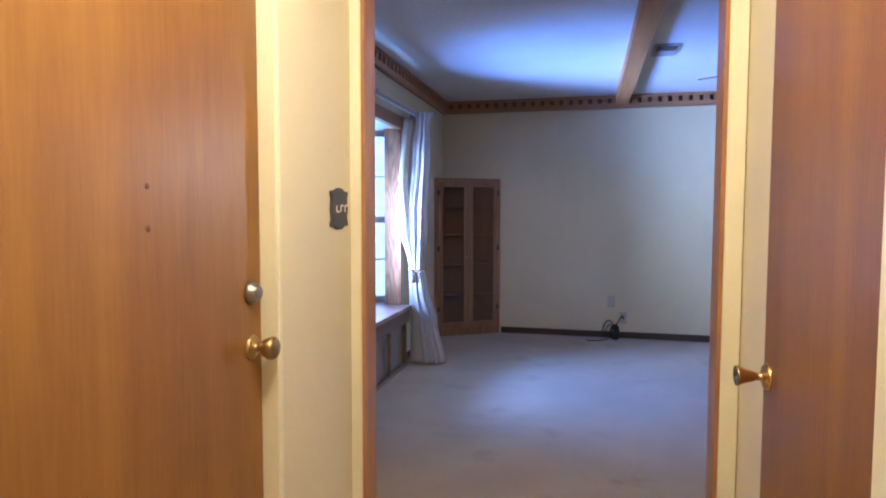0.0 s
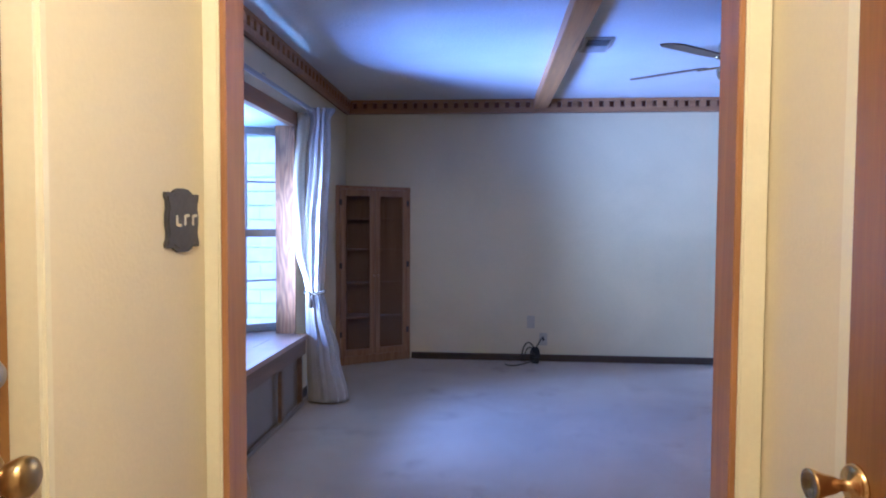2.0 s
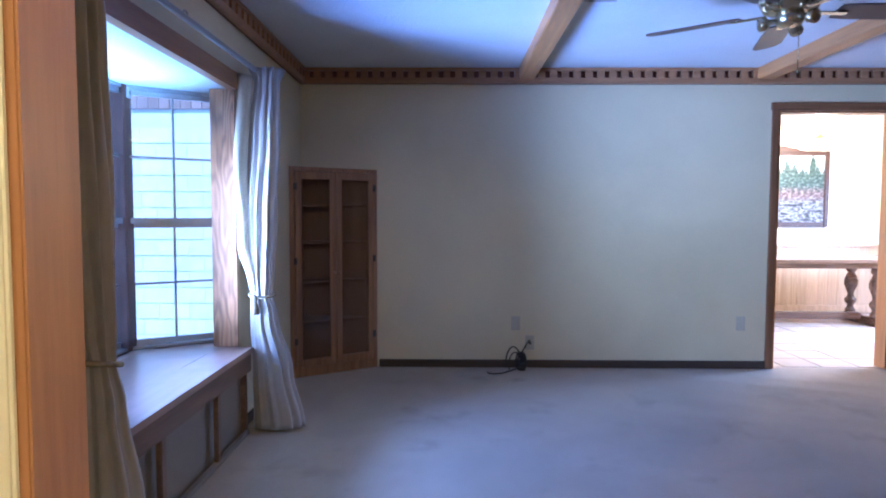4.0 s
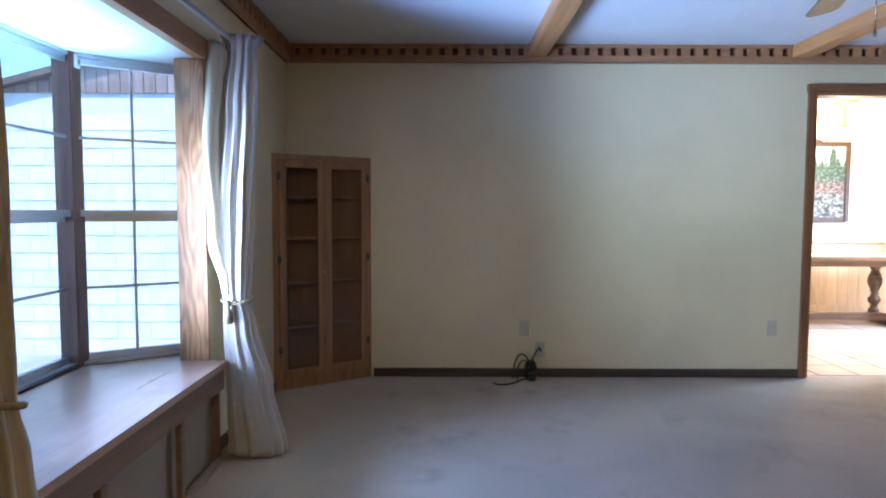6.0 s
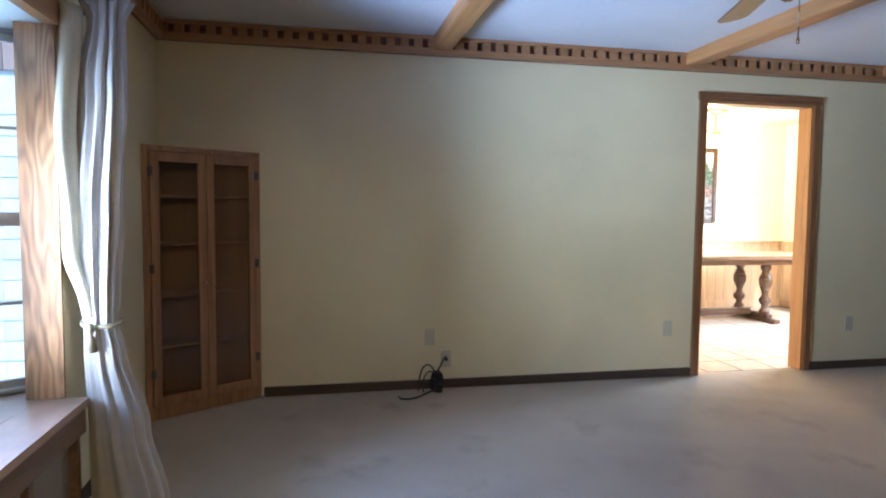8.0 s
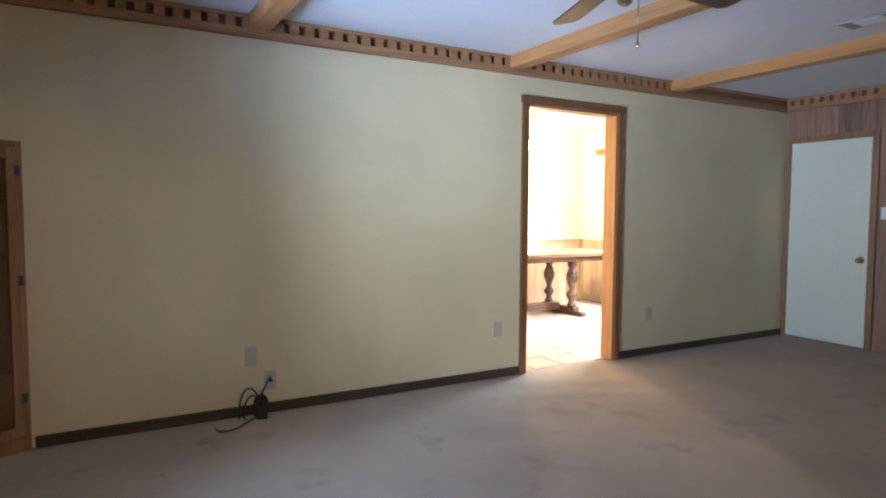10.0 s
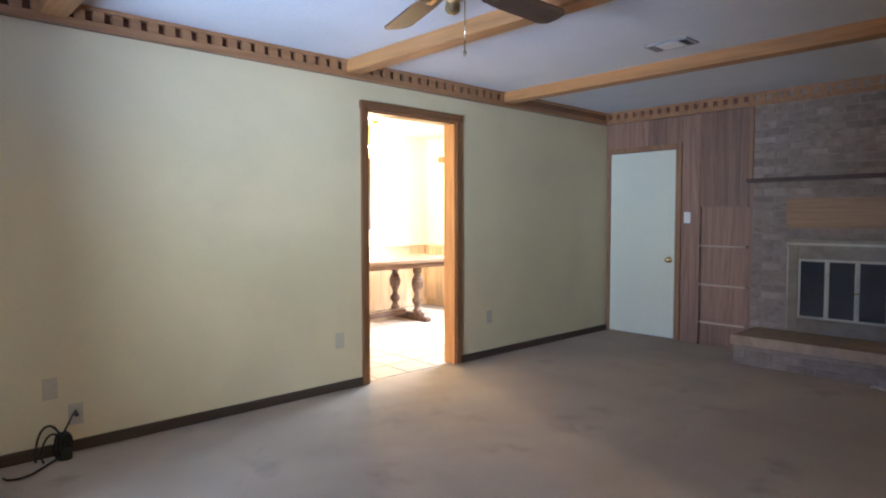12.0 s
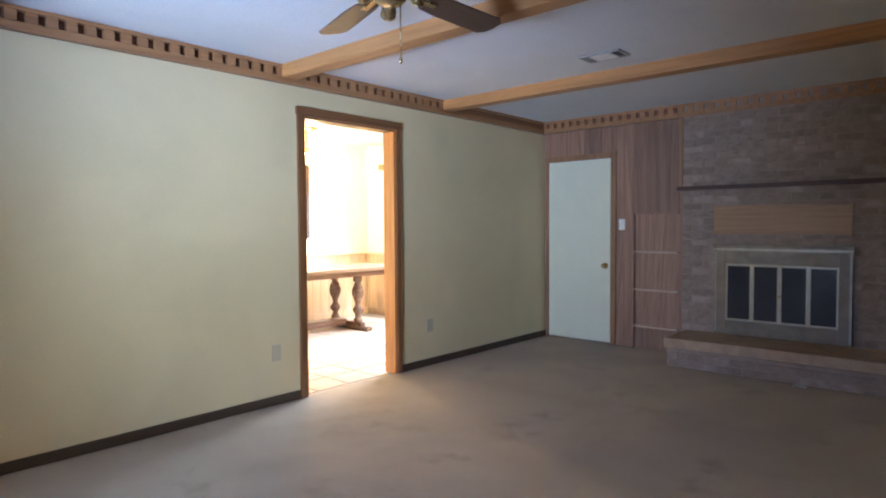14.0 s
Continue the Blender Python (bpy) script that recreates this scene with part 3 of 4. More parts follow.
SPY, SPZ = 2.065, 1.243
sp = root("switch_plate", (HW, SPY, SPZ), "ornate pewter triple light switch plate", "switch plate")
quarter = [(0.0, 0.086), (0.022, 0.084), (0.036, 0.078), (0.046, 0.070), (0.058, 0.073), (0.072, 0.072), (0.073, 0.060), (0.067, 0.050), (0.066, 0.030), (0.070, 0.012)]
outline = [(a, b) for a, b in quarter] + [(a, -b) for a, b in quarter[::-1]] + [(-a, -b) for a, b in quarter[1:]] + [(-a, b) for a, b in quarter[:0:-1]]
outline = [(a, b * 0.81) for a, b in outline[::-1]]
flip = Matrix(((0, 0, 1, HW), (1, 0, 0, SPY), (0, 1, 0, SPZ), (0, 0, 0, 1)))
bm = prism(outline, 0, 0.006)
bmesh.ops.transform(bm, matrix=flip, verts=bm.verts)
part("plate", bm, M_PEWTER, sp)
bm = prism([(a * 0.9, b * 0.88) for a, b in outline], 0.006, 0.0085)
bmesh.ops.transform(bm, matrix=flip, verts=bm.verts)
part("raised_field", bm, M_PEWTER, sp)
for dy, tip in ((-0.032, -14), (0.003, 14), (0.038, 14)):
    tm = pose(HW + 0.0085, SPY + dy, SPZ + (0.009 if tip > 0 else -0.009), 0, -tip, 0)
    part("toggle", boxes((0, -0.0035, -0.003, 0.010, 0.0035, 0.003), bevel=0.001, m=tm), M_IVORY, sp, "ivory switch toggle")
    part("toggle_collar", boxes((HW + 0.0084, SPY + dy - 0.004, SPZ - 0.011, HW + 0.0100, SPY + dy + 0.004, SPZ + 0.011), bevel=0.0006), M_IVORY, sp,
         "ivory collar round the toggle")

# hall lamp, unseen above and behind the walker
hl = root("hall_ceiling_lamp", (-0.27, 0.95, CEIL), "small ceiling lamp with warm bulb", "ceiling lamp")
part("canopy", lathe([(0.07, 0), (0.07, -0.015), (0.02, -0.04), (0.02, -0.13)], pose(-0.27, 0.95, CEIL)), M_BRASS, hl)


# ---- bay window ----
def bay_unit(name, a, b, cols):
    """A double-hung window standing from a to b in plan; a faces towards the room on its left side."""
    A, B = Vector((*a, 0)), Vector((*b, 0))
    L = (B - A).length
    d = (B - A).normalized()
    m = Matrix.Translation((A.x, A.y, 0)) @ Matrix.Rotation(math.atan2(d.y, d.x), 4, "Z")
    e = root(name, (A.x, A.y, 0.485), "double-hung aluminium window with muntins", "window", "structure")
    z0, z1, zm = 0.485, BZ - 0.016, 1.172
    o, w = 0.016, 0.018
    fr = boxes((0, -0.035, z0, o, 0.035, z1), (L - o, -0.035, z0, L, 0.035, z1),
               (o, -0.035, z0, L - o, 0.035, z0 + o), (o, -0.035, z1 - o, L - o, 0.035, z1), m=m)
    part("window_frame", fr, M_ALU, e)
    for nm, za, zb, y in (("upper_sash", zm - 0.004, z1 - o, -0.012), ("lower_sash", z0 + o, zm + 0.002, 0.014)):
        s = part(nm, boxes((o, y - 0.012, za, o + w, y + 0.012, zb), (L - o - w, y - 0.012, za, L - o, y + 0.012, zb),
                           (o + w, y - 0.012, za, L - o - w, y + 0.012, za + 0.03), (o + w, y - 0.012, zb - 0.03, L - o - w, y + 0.012, zb), m=m), M_ALU, e)
        for c in range(1, cols):
            x = o + w + (L - 2 * o - 2 * w) * c / cols
            part("muntin", boxes((x - 0.006, y - 0.008, za + 0.022, x + 0.006, y + 0.008, zb - 0.022), m=m), M_ALU, s)
        zc = (za + zb) / 2
        part("muntin", boxes((o + w, y - 0.007, zc - 0.006, L - o - w, y + 0.007, zc + 0.006), m=m), M_ALU, s)
        g = part("pane", boxes((o + w - 0.004, y - 0.002, za + 0.018, L - o - w + 0.004, y + 0.002, zb - 0.018), m=m), M_PANE, s)
        g.visible_shadow = False
    part("window_sill", boxes((0, -0.06, z0 - 0.02, L, 0.05, z0), m=m), M_POST, e)
    return e


PB = ((-1.672, 5.052), (-2.108, 4.77), (-2.108, 3.38), (-1.672, 3.098))
bay_unit("window_1", PB[1], PB[0], 2)
bay_unit("window_2", PB[2], PB[1], 3)
bay_unit("window_3", PB[3], PB[2], 2)
for px, py in (PB[1], PB[2]):
    thing("window_post", boxes((px - 0.045, py - 0.04, 0.44, px + 0.045, py + 0.04, BZ - 0.002), bevel=0.006), M_POST,
          "dark wooden post between bay windows", "window post", "structure")
sn = root("window_sensor", (-2.063, 4.77, 1.86), "small white plastic sensor high on the window post", "sensor")
part("housing", boxes((-2.063, 4.753, 1.832, -2.051, 4.787, 1.89), bevel=0.003), M_WHITE, sn)
part("tab", boxes((-2.051, 4.762, 1.848, -2.046, 4.778, 1.872), bevel=0.0015), M_VENTGREY, sn)
hk = root("wall_hook", (-1.63, 4.985, 1.85), "small metal hook high on the plywood side board", "hook")
part("plate", boxes((-1.640, 4.972, 1.838, -1.614, 4.984, 1.872), bevel=0.002), M_ROD, hk)
part("peg", tube([(-1.627, 4.975, 1.85), (-1.630, 4.945, 1.846), (-1.631, 4.932, 1.86)], 0.004, 8), M_STEEL, hk)
# side boards between room wall and windows, ceiling, seat, skirt outside
for s, y in ((1, BY1), (-1, BY0)):
    yw = (PB[0] if s > 0 else PB[3])[1]
    pts = [(WEST + 0.004, y - s * 0.016), (WEST - 0.13, y - s * 0.016), (PB[0][0] + 0.005, yw - s * 0.01), (PB[0][0] - 0.02, yw + s * 0.03),
           (WEST - 0.13, y - s * 0.001), (WEST + 0.004, y - s * 0.001)]
    if s > 0:
        pts = pts[::-1]
    thing("bay_side_board", prism(pts, 0.486, BZ - 0.017), M_PLY, "varnished plywood side board of the bay", "bay board", "structure")
ring = [(WEST - 0.031, BY0 + 0.001), (WEST - 0.031, BY1 - 0.001), (WEST - 0.121, BY1 - 0.001), (-1.66, 5.13), (-2.17, 4.82), (-2.17, 3.33), (-1.66, 3.02), (WEST - 0.121, BY0 + 0.001)]
thing("bay_ceiling", prism(ring, BZ - 0.014, BZ - 0.001), M_CEIL, "white textured ceiling over the bay", "ceiling", "structure")
thing("bay_skirt", prism([(WEST - 0.12, 3.06), (WEST - 0.12, 5.09), (-1.67, 5.09), (-2.15, 4.80), (-2.15, 3.35), (-1.67, 3.06)], -0.25, 0.44),
      M_WHITEBRICK, "brick base under the bay", "wall", "structure")
hd = root("bay_header_trim", (WEST, 4.07, BZ), "brown wooden trim over the bay opening", "trim", "structure")
part("header_board", boxes((WEST - 0.03, BY0 + 0.001, BZ - 0.02, WEST + 0.016, BY1 - 0.001, BZ), (WEST + 0.001, BY0 - 0.04, BZ, WEST + 0.016, BY1 + 0.01, BZ + 0.075)), M_TRIMY, hd)

ws = root("built_in_bench", (WEST, 4.07, 0), "built-in wooden bench in the bay with panelled front", "bench")
BF, ST = WEST + 0.075, 0.485
seat = [(BF + 0.012, BY0 - 0.02), (BF + 0.012, BY1 - 0.005), (WEST - 0.02, BY1 - 0.005), (-1.66, 5.02), (-2.09, 4.74), (-2.09, 3.41), (-1.66, 3.13), (WEST - 0.02, BY0 - 0.02)]
part("seat_board", prism(seat, ST - 0.03, ST), M_SEAT, ws, "worn glossy wooden seat board")
part("front_rail", boxes((BF - 0.022, BY0, 0.35, BF, BY1 - 0.01, ST - 0.03), bevel=0.003), M_BENCHRAIL, ws)
part("end_board", boxes((WEST, BY1 - 0.03, 0.0, BF - 0.024, BY1 - 0.008, ST - 0.03), bevel=0.002), M_BENCHRAIL, ws)
part("bottom_rail", boxes((BF - 0.03, BY0, 0.0, BF - 0.006, BY1 - 0.032, 0.025), bevel=0.003), M_SHADEDPAINT, ws)
for y in (BY0, 3.80, 4.375):
    part("stile", boxes((BF - 0.028, y, 0.026, BF - 0.004, y + 0.042, 0.349), bevel=0.003), M_BENCHRAIL, ws)
part("front_panel", boxes((BF - 0.075, BY0, 0.0, BF - 0.055, BY1 - 0.034, ST - 0.032)), M_SHADEDPAINT, ws, "beige painted recessed panel, darkened for its shade")



# ---- curtains ----
def curtain(name, cx, cy, s):
    """A curtain gathered by a tieback; s is +1 or -1 for the side of the bay on which it hangs."""
    e = root(name, (cx, cy, 0.02), "off-white satin curtain held by a tasselled tieback", "curtain", "", "curtains at the bay")

    def sheet(keys, folds, depth, shift, seg=72, rows=46, seed=0.0):
        bm = bmesh.new()
        rings = []
        for j in range(rows + 1):
            z = keys[0][0] + (keys[-1][0] - keys[0][0]) * j / rows
            for (za, *va), (zb, *vb) in zip(keys, keys[1:]):
                if zb <= z <= za + 1e-9:
                    f = (za - z) / (za - zb)
                    f = f * f * (3 - 2 * f)
                    ox, oy, hx, hy, amp = [p + (q - p) * f for p, q in zip(va, vb)]
            row = []
            for i in range(seg):
                a = i * math.tau / seg
                k = 1 + amp * math.sin(folds * a + seed + 0.7 * math.sin(2.3 * z + seed)) + 0.4 * amp * math.sin((folds * 2 - 3) * a + 1.3 * z + seed * 2)
                row.append(bm.verts.new((cx + shift[0] + ox + hx * k * math.cos(a), cy + s * (shift[1] + oy + hy * k * math.sin(a)), z)))
            rings.append(row)
        for a, b in zip(rings, rings[1:]):
            for i in range(seg):
                q = (a[i], a[(i + 1) % seg], b[(i + 1) % seg], b[i])
                bm.faces.new(q[::-1] if s > 0 else q)
        bm.faces.new(rings[0] if s > 0 else rings[0][::-1])
        bm.faces.new(rings[-1][::-1] if s > 0 else rings[-1])
        for f in bm.faces:
            f.smooth = True
        return bm

    part("drape", sheet([(2.03, 0.02, 0.03, 0.078, 0.055, 0.30), (1.955, 0.02, 0.03, 0.06, 0.045, 0.14), (1.7, 0.005, 0.02, 0.075, 0.055, 0.18),
                         (1.2, -0.012, -0.02, 0.082, 0.055, 0.19), (0.87, -0.006, -0.05, 0.066, 0.045, 0.16), (0.775, 0.0, -0.06, 0.056, 0.038, 0.10),
                         (0.66, 0.012, -0.055, 0.07, 0.05, 0.10), (0.35, 0.045, -0.02, 0.105, 0.068, 0.08), (0.012, 0.075, 0.0, 0.138, 0.078, 0.065)],
                        11, 0.2, (0, 0), 132, 64), M_SATIN, e, "pale satin drape in deep folds")
    part("lining", sheet([(1.985, -0.10, -0.03, 0.048, 0.035, 0.2), (1.5, -0.12, -0.06, 0.045, 0.035, 0.22), (1.1, -0.09, -0.065, 0.04, 0.03, 0.22),
                          (0.80, -0.03, -0.065, 0.03, 0.03, 0.1)], 4, 0.2, (0, 0), 48, 40, 1.0), M_LINING, e, "cream lining edge")
    cord = [(cx + 0.004 + 0.068 * math.cos(a), cy + s * (-0.06 + 0.048 * math.sin(a)), 0.775 + 0.012 * math.sin(a)) for a in [i * math.tau / 24 for i in range(25)]]
    part("tieback", tube(cord, 0.009), M_CORD, e, "twisted cord tieback")
    part("tassel", lathe([(0.004, 0), (0.014, -0.01), (0.016, -0.03), (0.010, -0.04), (0.018, -0.06), (0.022, -0.11), (0.004, -0.112)],
                         pose(cx - 0.02, cy - s * 0.06 - 0.058 * s, 0.78), 16), M_CORD, e)
    return e


curtain("curtain", -1.40, 4.94, 1)
curtain("curtain", -1.40, 3.22, -1)
hook = root("rod_hook", (-1.43, 3.99, 2.026), "small bent metal hook on the curtain rod", "hook")
part("wire", tube([(-1.425, 3.99, 2.024), (-1.425, 4.002, 2.040), (-1.43, 4.035, 2.046), (-1.43, 4.05, 2.036)], 0.0035, 6), M_STEEL, hook)
rod = root("curtain_rod", (-1.42, 4.07, 2.0), "white metal traverse curtain rod over the bay", "curtain rod")
part("rail", boxes((-1.435, 3.02, 2.0, -1.415, 5.1, 2.025), bevel=0.004), M_ROD, rod)
for y in (3.02, 5.085):
    part("bracket", boxes((WEST, y, 2.0, -1.435, y + 0.015, 2.025)), M_ROD, rod)


# ---- corner cabinet ----
cc = root("corner_cabinet", (-1.3, 6.15, 0), "knotty pine corner cabinet with two glazed doors", "cabinet")
CA, CB = Vector((-1.526, 5.98, 0)), Vector((-0.93, 6.373, 0))
cdir = (CB - CA).normalized()
CL = (CB - CA).length
cm = Matrix.Translation(CA) @ Matrix.Rotation(math.atan2(cdir.y, cdir.x), 4, "Z")
CT = 1.572
part("frame", boxes((0, 0, 0.0, 0.035, 0.02, CT), (CL - 0.035, 0, 0.0, CL, 0.02, CT), (0.035, 0, CT - 0.03, CL - 0.035, 0.02, CT),
                    (0.035, 0, 0.0, CL - 0.035, 0.02, 0.075), bevel=0.003, m=cm), M_OAK, cc)
inner = [(-1.515, 6.025), (-0.965, 6.37), (-1.515, 6.37)]
for z in (0.06, 0.40, 0.70, 1.0, 1.28, CT - 0.012):
    part("shelf", prism(inner, z, z + 0.012), M_OAKIN, cc)
part("back", boxes((-1.527, 6.005, 0.0, -1.517, 6.373, CT), (-1.517, 6.361, 0.0, -0.96, 6.373, CT)), M_OAKIN, cc)
half = (CL - 0.07) / 2
for k in (0, 1):
    x0 = 0.035 + k * half + 0.002
    x1 = x0 + half - 0.004
    dr = part("door", boxes((x0, -0.018, 0.08, x0 + 0.048, 0.0, CT - 0.035), (x1 - 0.048, -0.018, 0.08, x1, 0.0, CT - 0.035),
                            (x0 + 0.048, -0.018, 0.08, x1 - 0.048, 0.0, 0.135), (x0 + 0.048, -0.018, CT - 0.09, x1 - 0.048, 0.0, CT - 0.035),
                            bevel=0.003, m=cm), M_OAK, cc, "pine door frame with glass")
    part("pane", boxes((x0 + 0.044, -0.010, 0.13, x1 - 0.044, -0.007, CT - 0.085), m=cm), M_CABGLASS, dr).visible_shadow = False
    for z in (0.25, 0.85, 1.4):
        hx = x0 if k == 0 else x1
        part("hinge", boxes((hx - 0.012, -0.022, z, hx + 0.012, -0.017, z + 0.05), m=cm), M_PEWTER, dr, "dark iron hinge")
    kx = x1 - 0.02 if k == 0 else x0 + 0.02
    part("knob", lathe([(0.006, 0), (0.006, 0.012), (0.012, 0.018), (0.010, 0.026), (0.003, 0.028)],
                       cm @ pose(kx, -0.018, 0.78, 90, 0, 0), 12), M_OAKIN, dr)


# ---- outlets, cable ----
def outlet(x, z, label, holes=True):
    e = root("wall_outlet", (x, FAR, z), label, "outlet", "", "wall outlets")
    part("plate", boxes((x - 0.035, FAR - 0.006, z - 0.057, x + 0.035, FAR, z + 0.057), bevel=0.002), M_BEIGEPL, e)
    for dz in ((-0.02, 0.02) if holes else (0,)):
        part("socket", boxes((x - 0.014, FAR - 0.008, z + dz - 0.013, x + 0.014, FAR - 0.005, z + dz + 0.013), bevel=0.002), M_BEIGEPL, e)


outlet(0.175, 0.356, "beige duplex outlet on the wall")
outlet(1.965, 0.362, "beige duplex outlet beside the doorway")
outlet(3.55, 0.356, "beige duplex outlet on the wall")
outlet(0.29, 0.20, "cream cable outlet low on the wall", False)
cb = root("cable_bundle", (0.19, 6.265, 0), "coil of black cable hanging from a low outlet", "cable")
def arc(c, rx, rz, a0, a1, lean=0.0, n=16):
    """Points of an upright oval arc round c."""
    return [(c[0] + rx * math.cos(q), c[1] + lean * math.sin(q), c[2] + rz * math.sin(q))
            for q in [math.radians(a0 + (a1 - a0) * i / n) for i in range(n + 1)]]


part("loop", tube(arc((0.155, 6.31, 0.03), 0.062, 0.145, 20, 175, 0.02) + [(0.088, 6.29, 0.012)], 0.0055, 6), M_BLACK, cb)
part("loop", tube(arc((0.165, 6.30, 0.02), 0.05, 0.12, 15, 180, -0.01) + [(0.12, 6.27, 0.008)], 0.005, 6), M_BLACK, cb)
for i in range(7):
    q = i - 3
    part("wrap", tube(arc((0.208 + 0.006 * q, 6.29 - 0.008 * abs(q), 0.072), 0.022 + 0.004 * (i % 3), 0.066 + 0.004 * (i % 2), 0, 360, 0.012 * (i % 3 - 1), 20), 0.0055, 6), M_BLACK, cb)
part("lead", tube([(0.29, 6.368, 0.20), (0.285, 6.345, 0.225), (0.265, 6.325, 0.21), (0.24, 6.315, 0.165), (0.215, 6.30, 0.13)], 0.0055, 6), M_BLACK, cb)
part("plug", lathe([(0.011, 0), (0.011, 0.02), (0.006, 0.03)], pose(0.29, 6.37, 0.20, 90, 0, 0), 12), M_BLACK, cb)
part("tail", tube([(0.19, 6.27, 0.02), (0.12, 6.22, 0.009), (0.05, 6.15, 0.008), (-0.01, 6.13, 0.008), (-0.05, 6.15, 0.008), (-0.06, 6.19, 0.009)], 0.0055, 6), M_BLACK, cb)
part("adapter", boxes((0.195, 6.25, 0.0, 0.245, 6.285, 0.06), bevel=0.006), M_BLACK, cb)


# ---- ceiling vents ----
def vent(x, y, w, d, plate=0.0):
    """A two-way register: louvres that lean apart, with a flat middle plate where it has one."""
    e = root("ceiling_vent", (x, y, CEIL), "louvred metal ceiling air vent", "vent", "", "ceiling vents")
    # near-black sheet in place of the shade in the duct above
    part("backing", boxes((x - w / 2, y - d / 2, CEIL - 0.002, x + w / 2, y + d / 2, CEIL + 0.001)), M_VENTDARK, e)
    t = 0.018
    part("frame", boxes((x - w / 2, y - d / 2, CEIL - 0.012, x + w / 2, y - d / 2 + t, CEIL - 0.002), (x - w / 2, y + d / 2 - t, CEIL - 0.012, x + w / 2, y + d / 2, CEIL - 0.002),
                        (x - w / 2, y - d / 2 + t, CEIL - 0.012, x - w / 2 + t, y + d / 2 - t, CEIL - 0.002), (x + w / 2 - t, y - d / 2 + t, CEIL - 0.012, x + w / 2, y + d / 2 - t, CEIL - 0.002)), M_ROD, e)
    k = 10
    for i in range(k):
        yy = y - d / 2 + t + (d - 2 * t) * (i + 0.5) / k
        if abs(yy - y) < plate / 2:
            continue
        m = pose(x, yy, CEIL - 0.012, 42 if i < k / 2 else -42, 0, 0)
        part("slat", boxes((-w / 2 + t, -0.010, -0.0008, w / 2 - t, 0.010, 0.0008), m=m), M_ROD, e)
    if plate:
        part("middle_plate", boxes((x - w / 2 + t, y - plate / 2, CEIL - 0.014, x + w / 2 - t, y + plate / 2, CEIL - 0.004), bevel=0.002), M_WHITE, e)


vent(0.44, 4.68, 0.17, 0.29)
vent(3.33, 4.59, 0.17, 0.29, 0.15)

# ---- ceiling fan ----
fan = root("ceiling_fan", (1.225, 4.42, CEIL), "brass ceiling fan with five dark wooden blades", "ceiling fan")
fm = pose(1.225, 4.42, 0)
part("canopy", lathe([(0.10, CEIL), (0.10, CEIL - 0.012), (0.085, CEIL - 0.02), (0.06, CEIL - 0.024)][::-1], fm), M_FANBRASS, fan)
part("motor", lathe([(0.05, 2.343), (0.11, 2.323), (0.135, 2.273), (0.135, 2.213), (0.115, 2.173), (0.07, 2.158), (0.05, 2.153)][::-1], fm, 32), M_FANBRASS, fan, "polished brass motor housing")
part("switch_housing", lathe([(0.05, 2.163), (0.062, 2.153), (0.062, 2.118), (0.045, 2.103), (0.012, 2.093)][::-1], fm), M_FANBRASS, fan)
for i in range(5):
    bmx = fm @ pose(0, 0, 2.168, 0, 0, i * 72)
    bm = bmesh.new()
    pts = [(0.21, -0.055), (0.30, -0.066), (0.62, -0.072), (0.655, -0.05), (0.665, 0.0), (0.655, 0.05), (0.62, 0.072), (0.30, 0.066), (0.21, 0.055)]
    prism(pts, -0.004, 0.004, bm)
    bmesh.ops.transform(bm, matrix=bmx @ pose(0, 0, 0, -11, 0, 0), verts=bm.verts)
    bl = part("blade", bm, M_BLADE, fan)
    part("blade_iron", boxes((0.10, -0.018, -0.012, 0.26, 0.018, -0.004), bevel=0.004, m=bmx @ pose(0, 0, 0, -6, 0, 0)), M_FANBRASS, bl)
for i in range(3):
    a = i * 120 + 50
    sm = fm @ pose(0, 0, 2.128, 0, 0, a) @ pose(0.06, 0, 0, 0, 105, 0)
    part("lamp_socket", lathe([(0.012, 0), (0.014, 0.03), (0.03, 0.045), (0.032, 0.075), (0.026, 0.078)], sm, 16), M_FANBRASS, fan)
part("pull_chain", tube([(1.25, 4.39, 2.113), (1.25, 4.39, 1.903)], 0.0025, 6), M_FANBRASS, fan)
part("chain_bob", lathe([(0.002, 0), (0.006, 0.006), (0.007, 0.02), (0.002, 0.028)], pose(1.25, 4.39, 1.875), 10), M_FANBRASS, fan)

# ---- east wall: panelling, white door, shelf niche, fireplace ----
BX = EAST - 0.085
HB0, HB1 = 3.10, 4.82
pw = root("wood_panelling", (EAST, 5.6, 0), "vertical wooden wall panelling in mixed brown tones", "panelling", "structure")
rng = random.Random(4)
D0, D1, DT = 5.575, 6.315, 1.925
N0, N1 = 4.875, 5.315
stretches = [(FAR - 0.004, D1 + 0.031, ((0, CEIL - 0.02),)), (D1 + 0.03, D0 - 0.056, ((DT + 0.056, CEIL - 0.02),)),
             (D0 - 0.056, N1 + 0.023, ((0, CEIL - 0.02),)), (N1 + 0.022, N0, ((0, 0.214), (1.358, CEIL - 0.02))),
             (N0, HB1 + 0.001, ((0, CEIL - 0.02),)), (HB0 - 0.004, NEAR, ((0, CEIL - 0.02),))]
for top_y, low_y, spans in stretches:
    y = top_y
    while y > low_y + 0.004:
        y0 = y - rng.choice((0.09, 0.13, 0.17, 0.2))
        if y0 < low_y + 0.03:
            y0 = low_y
        for za, zb in spans:
            part("plank", boxes((EAST - 0.016, y0 + 0.0006, za, EAST, y - 0.0006, zb), bevel=0.0012), M_PANEL, pw)
        y = y0

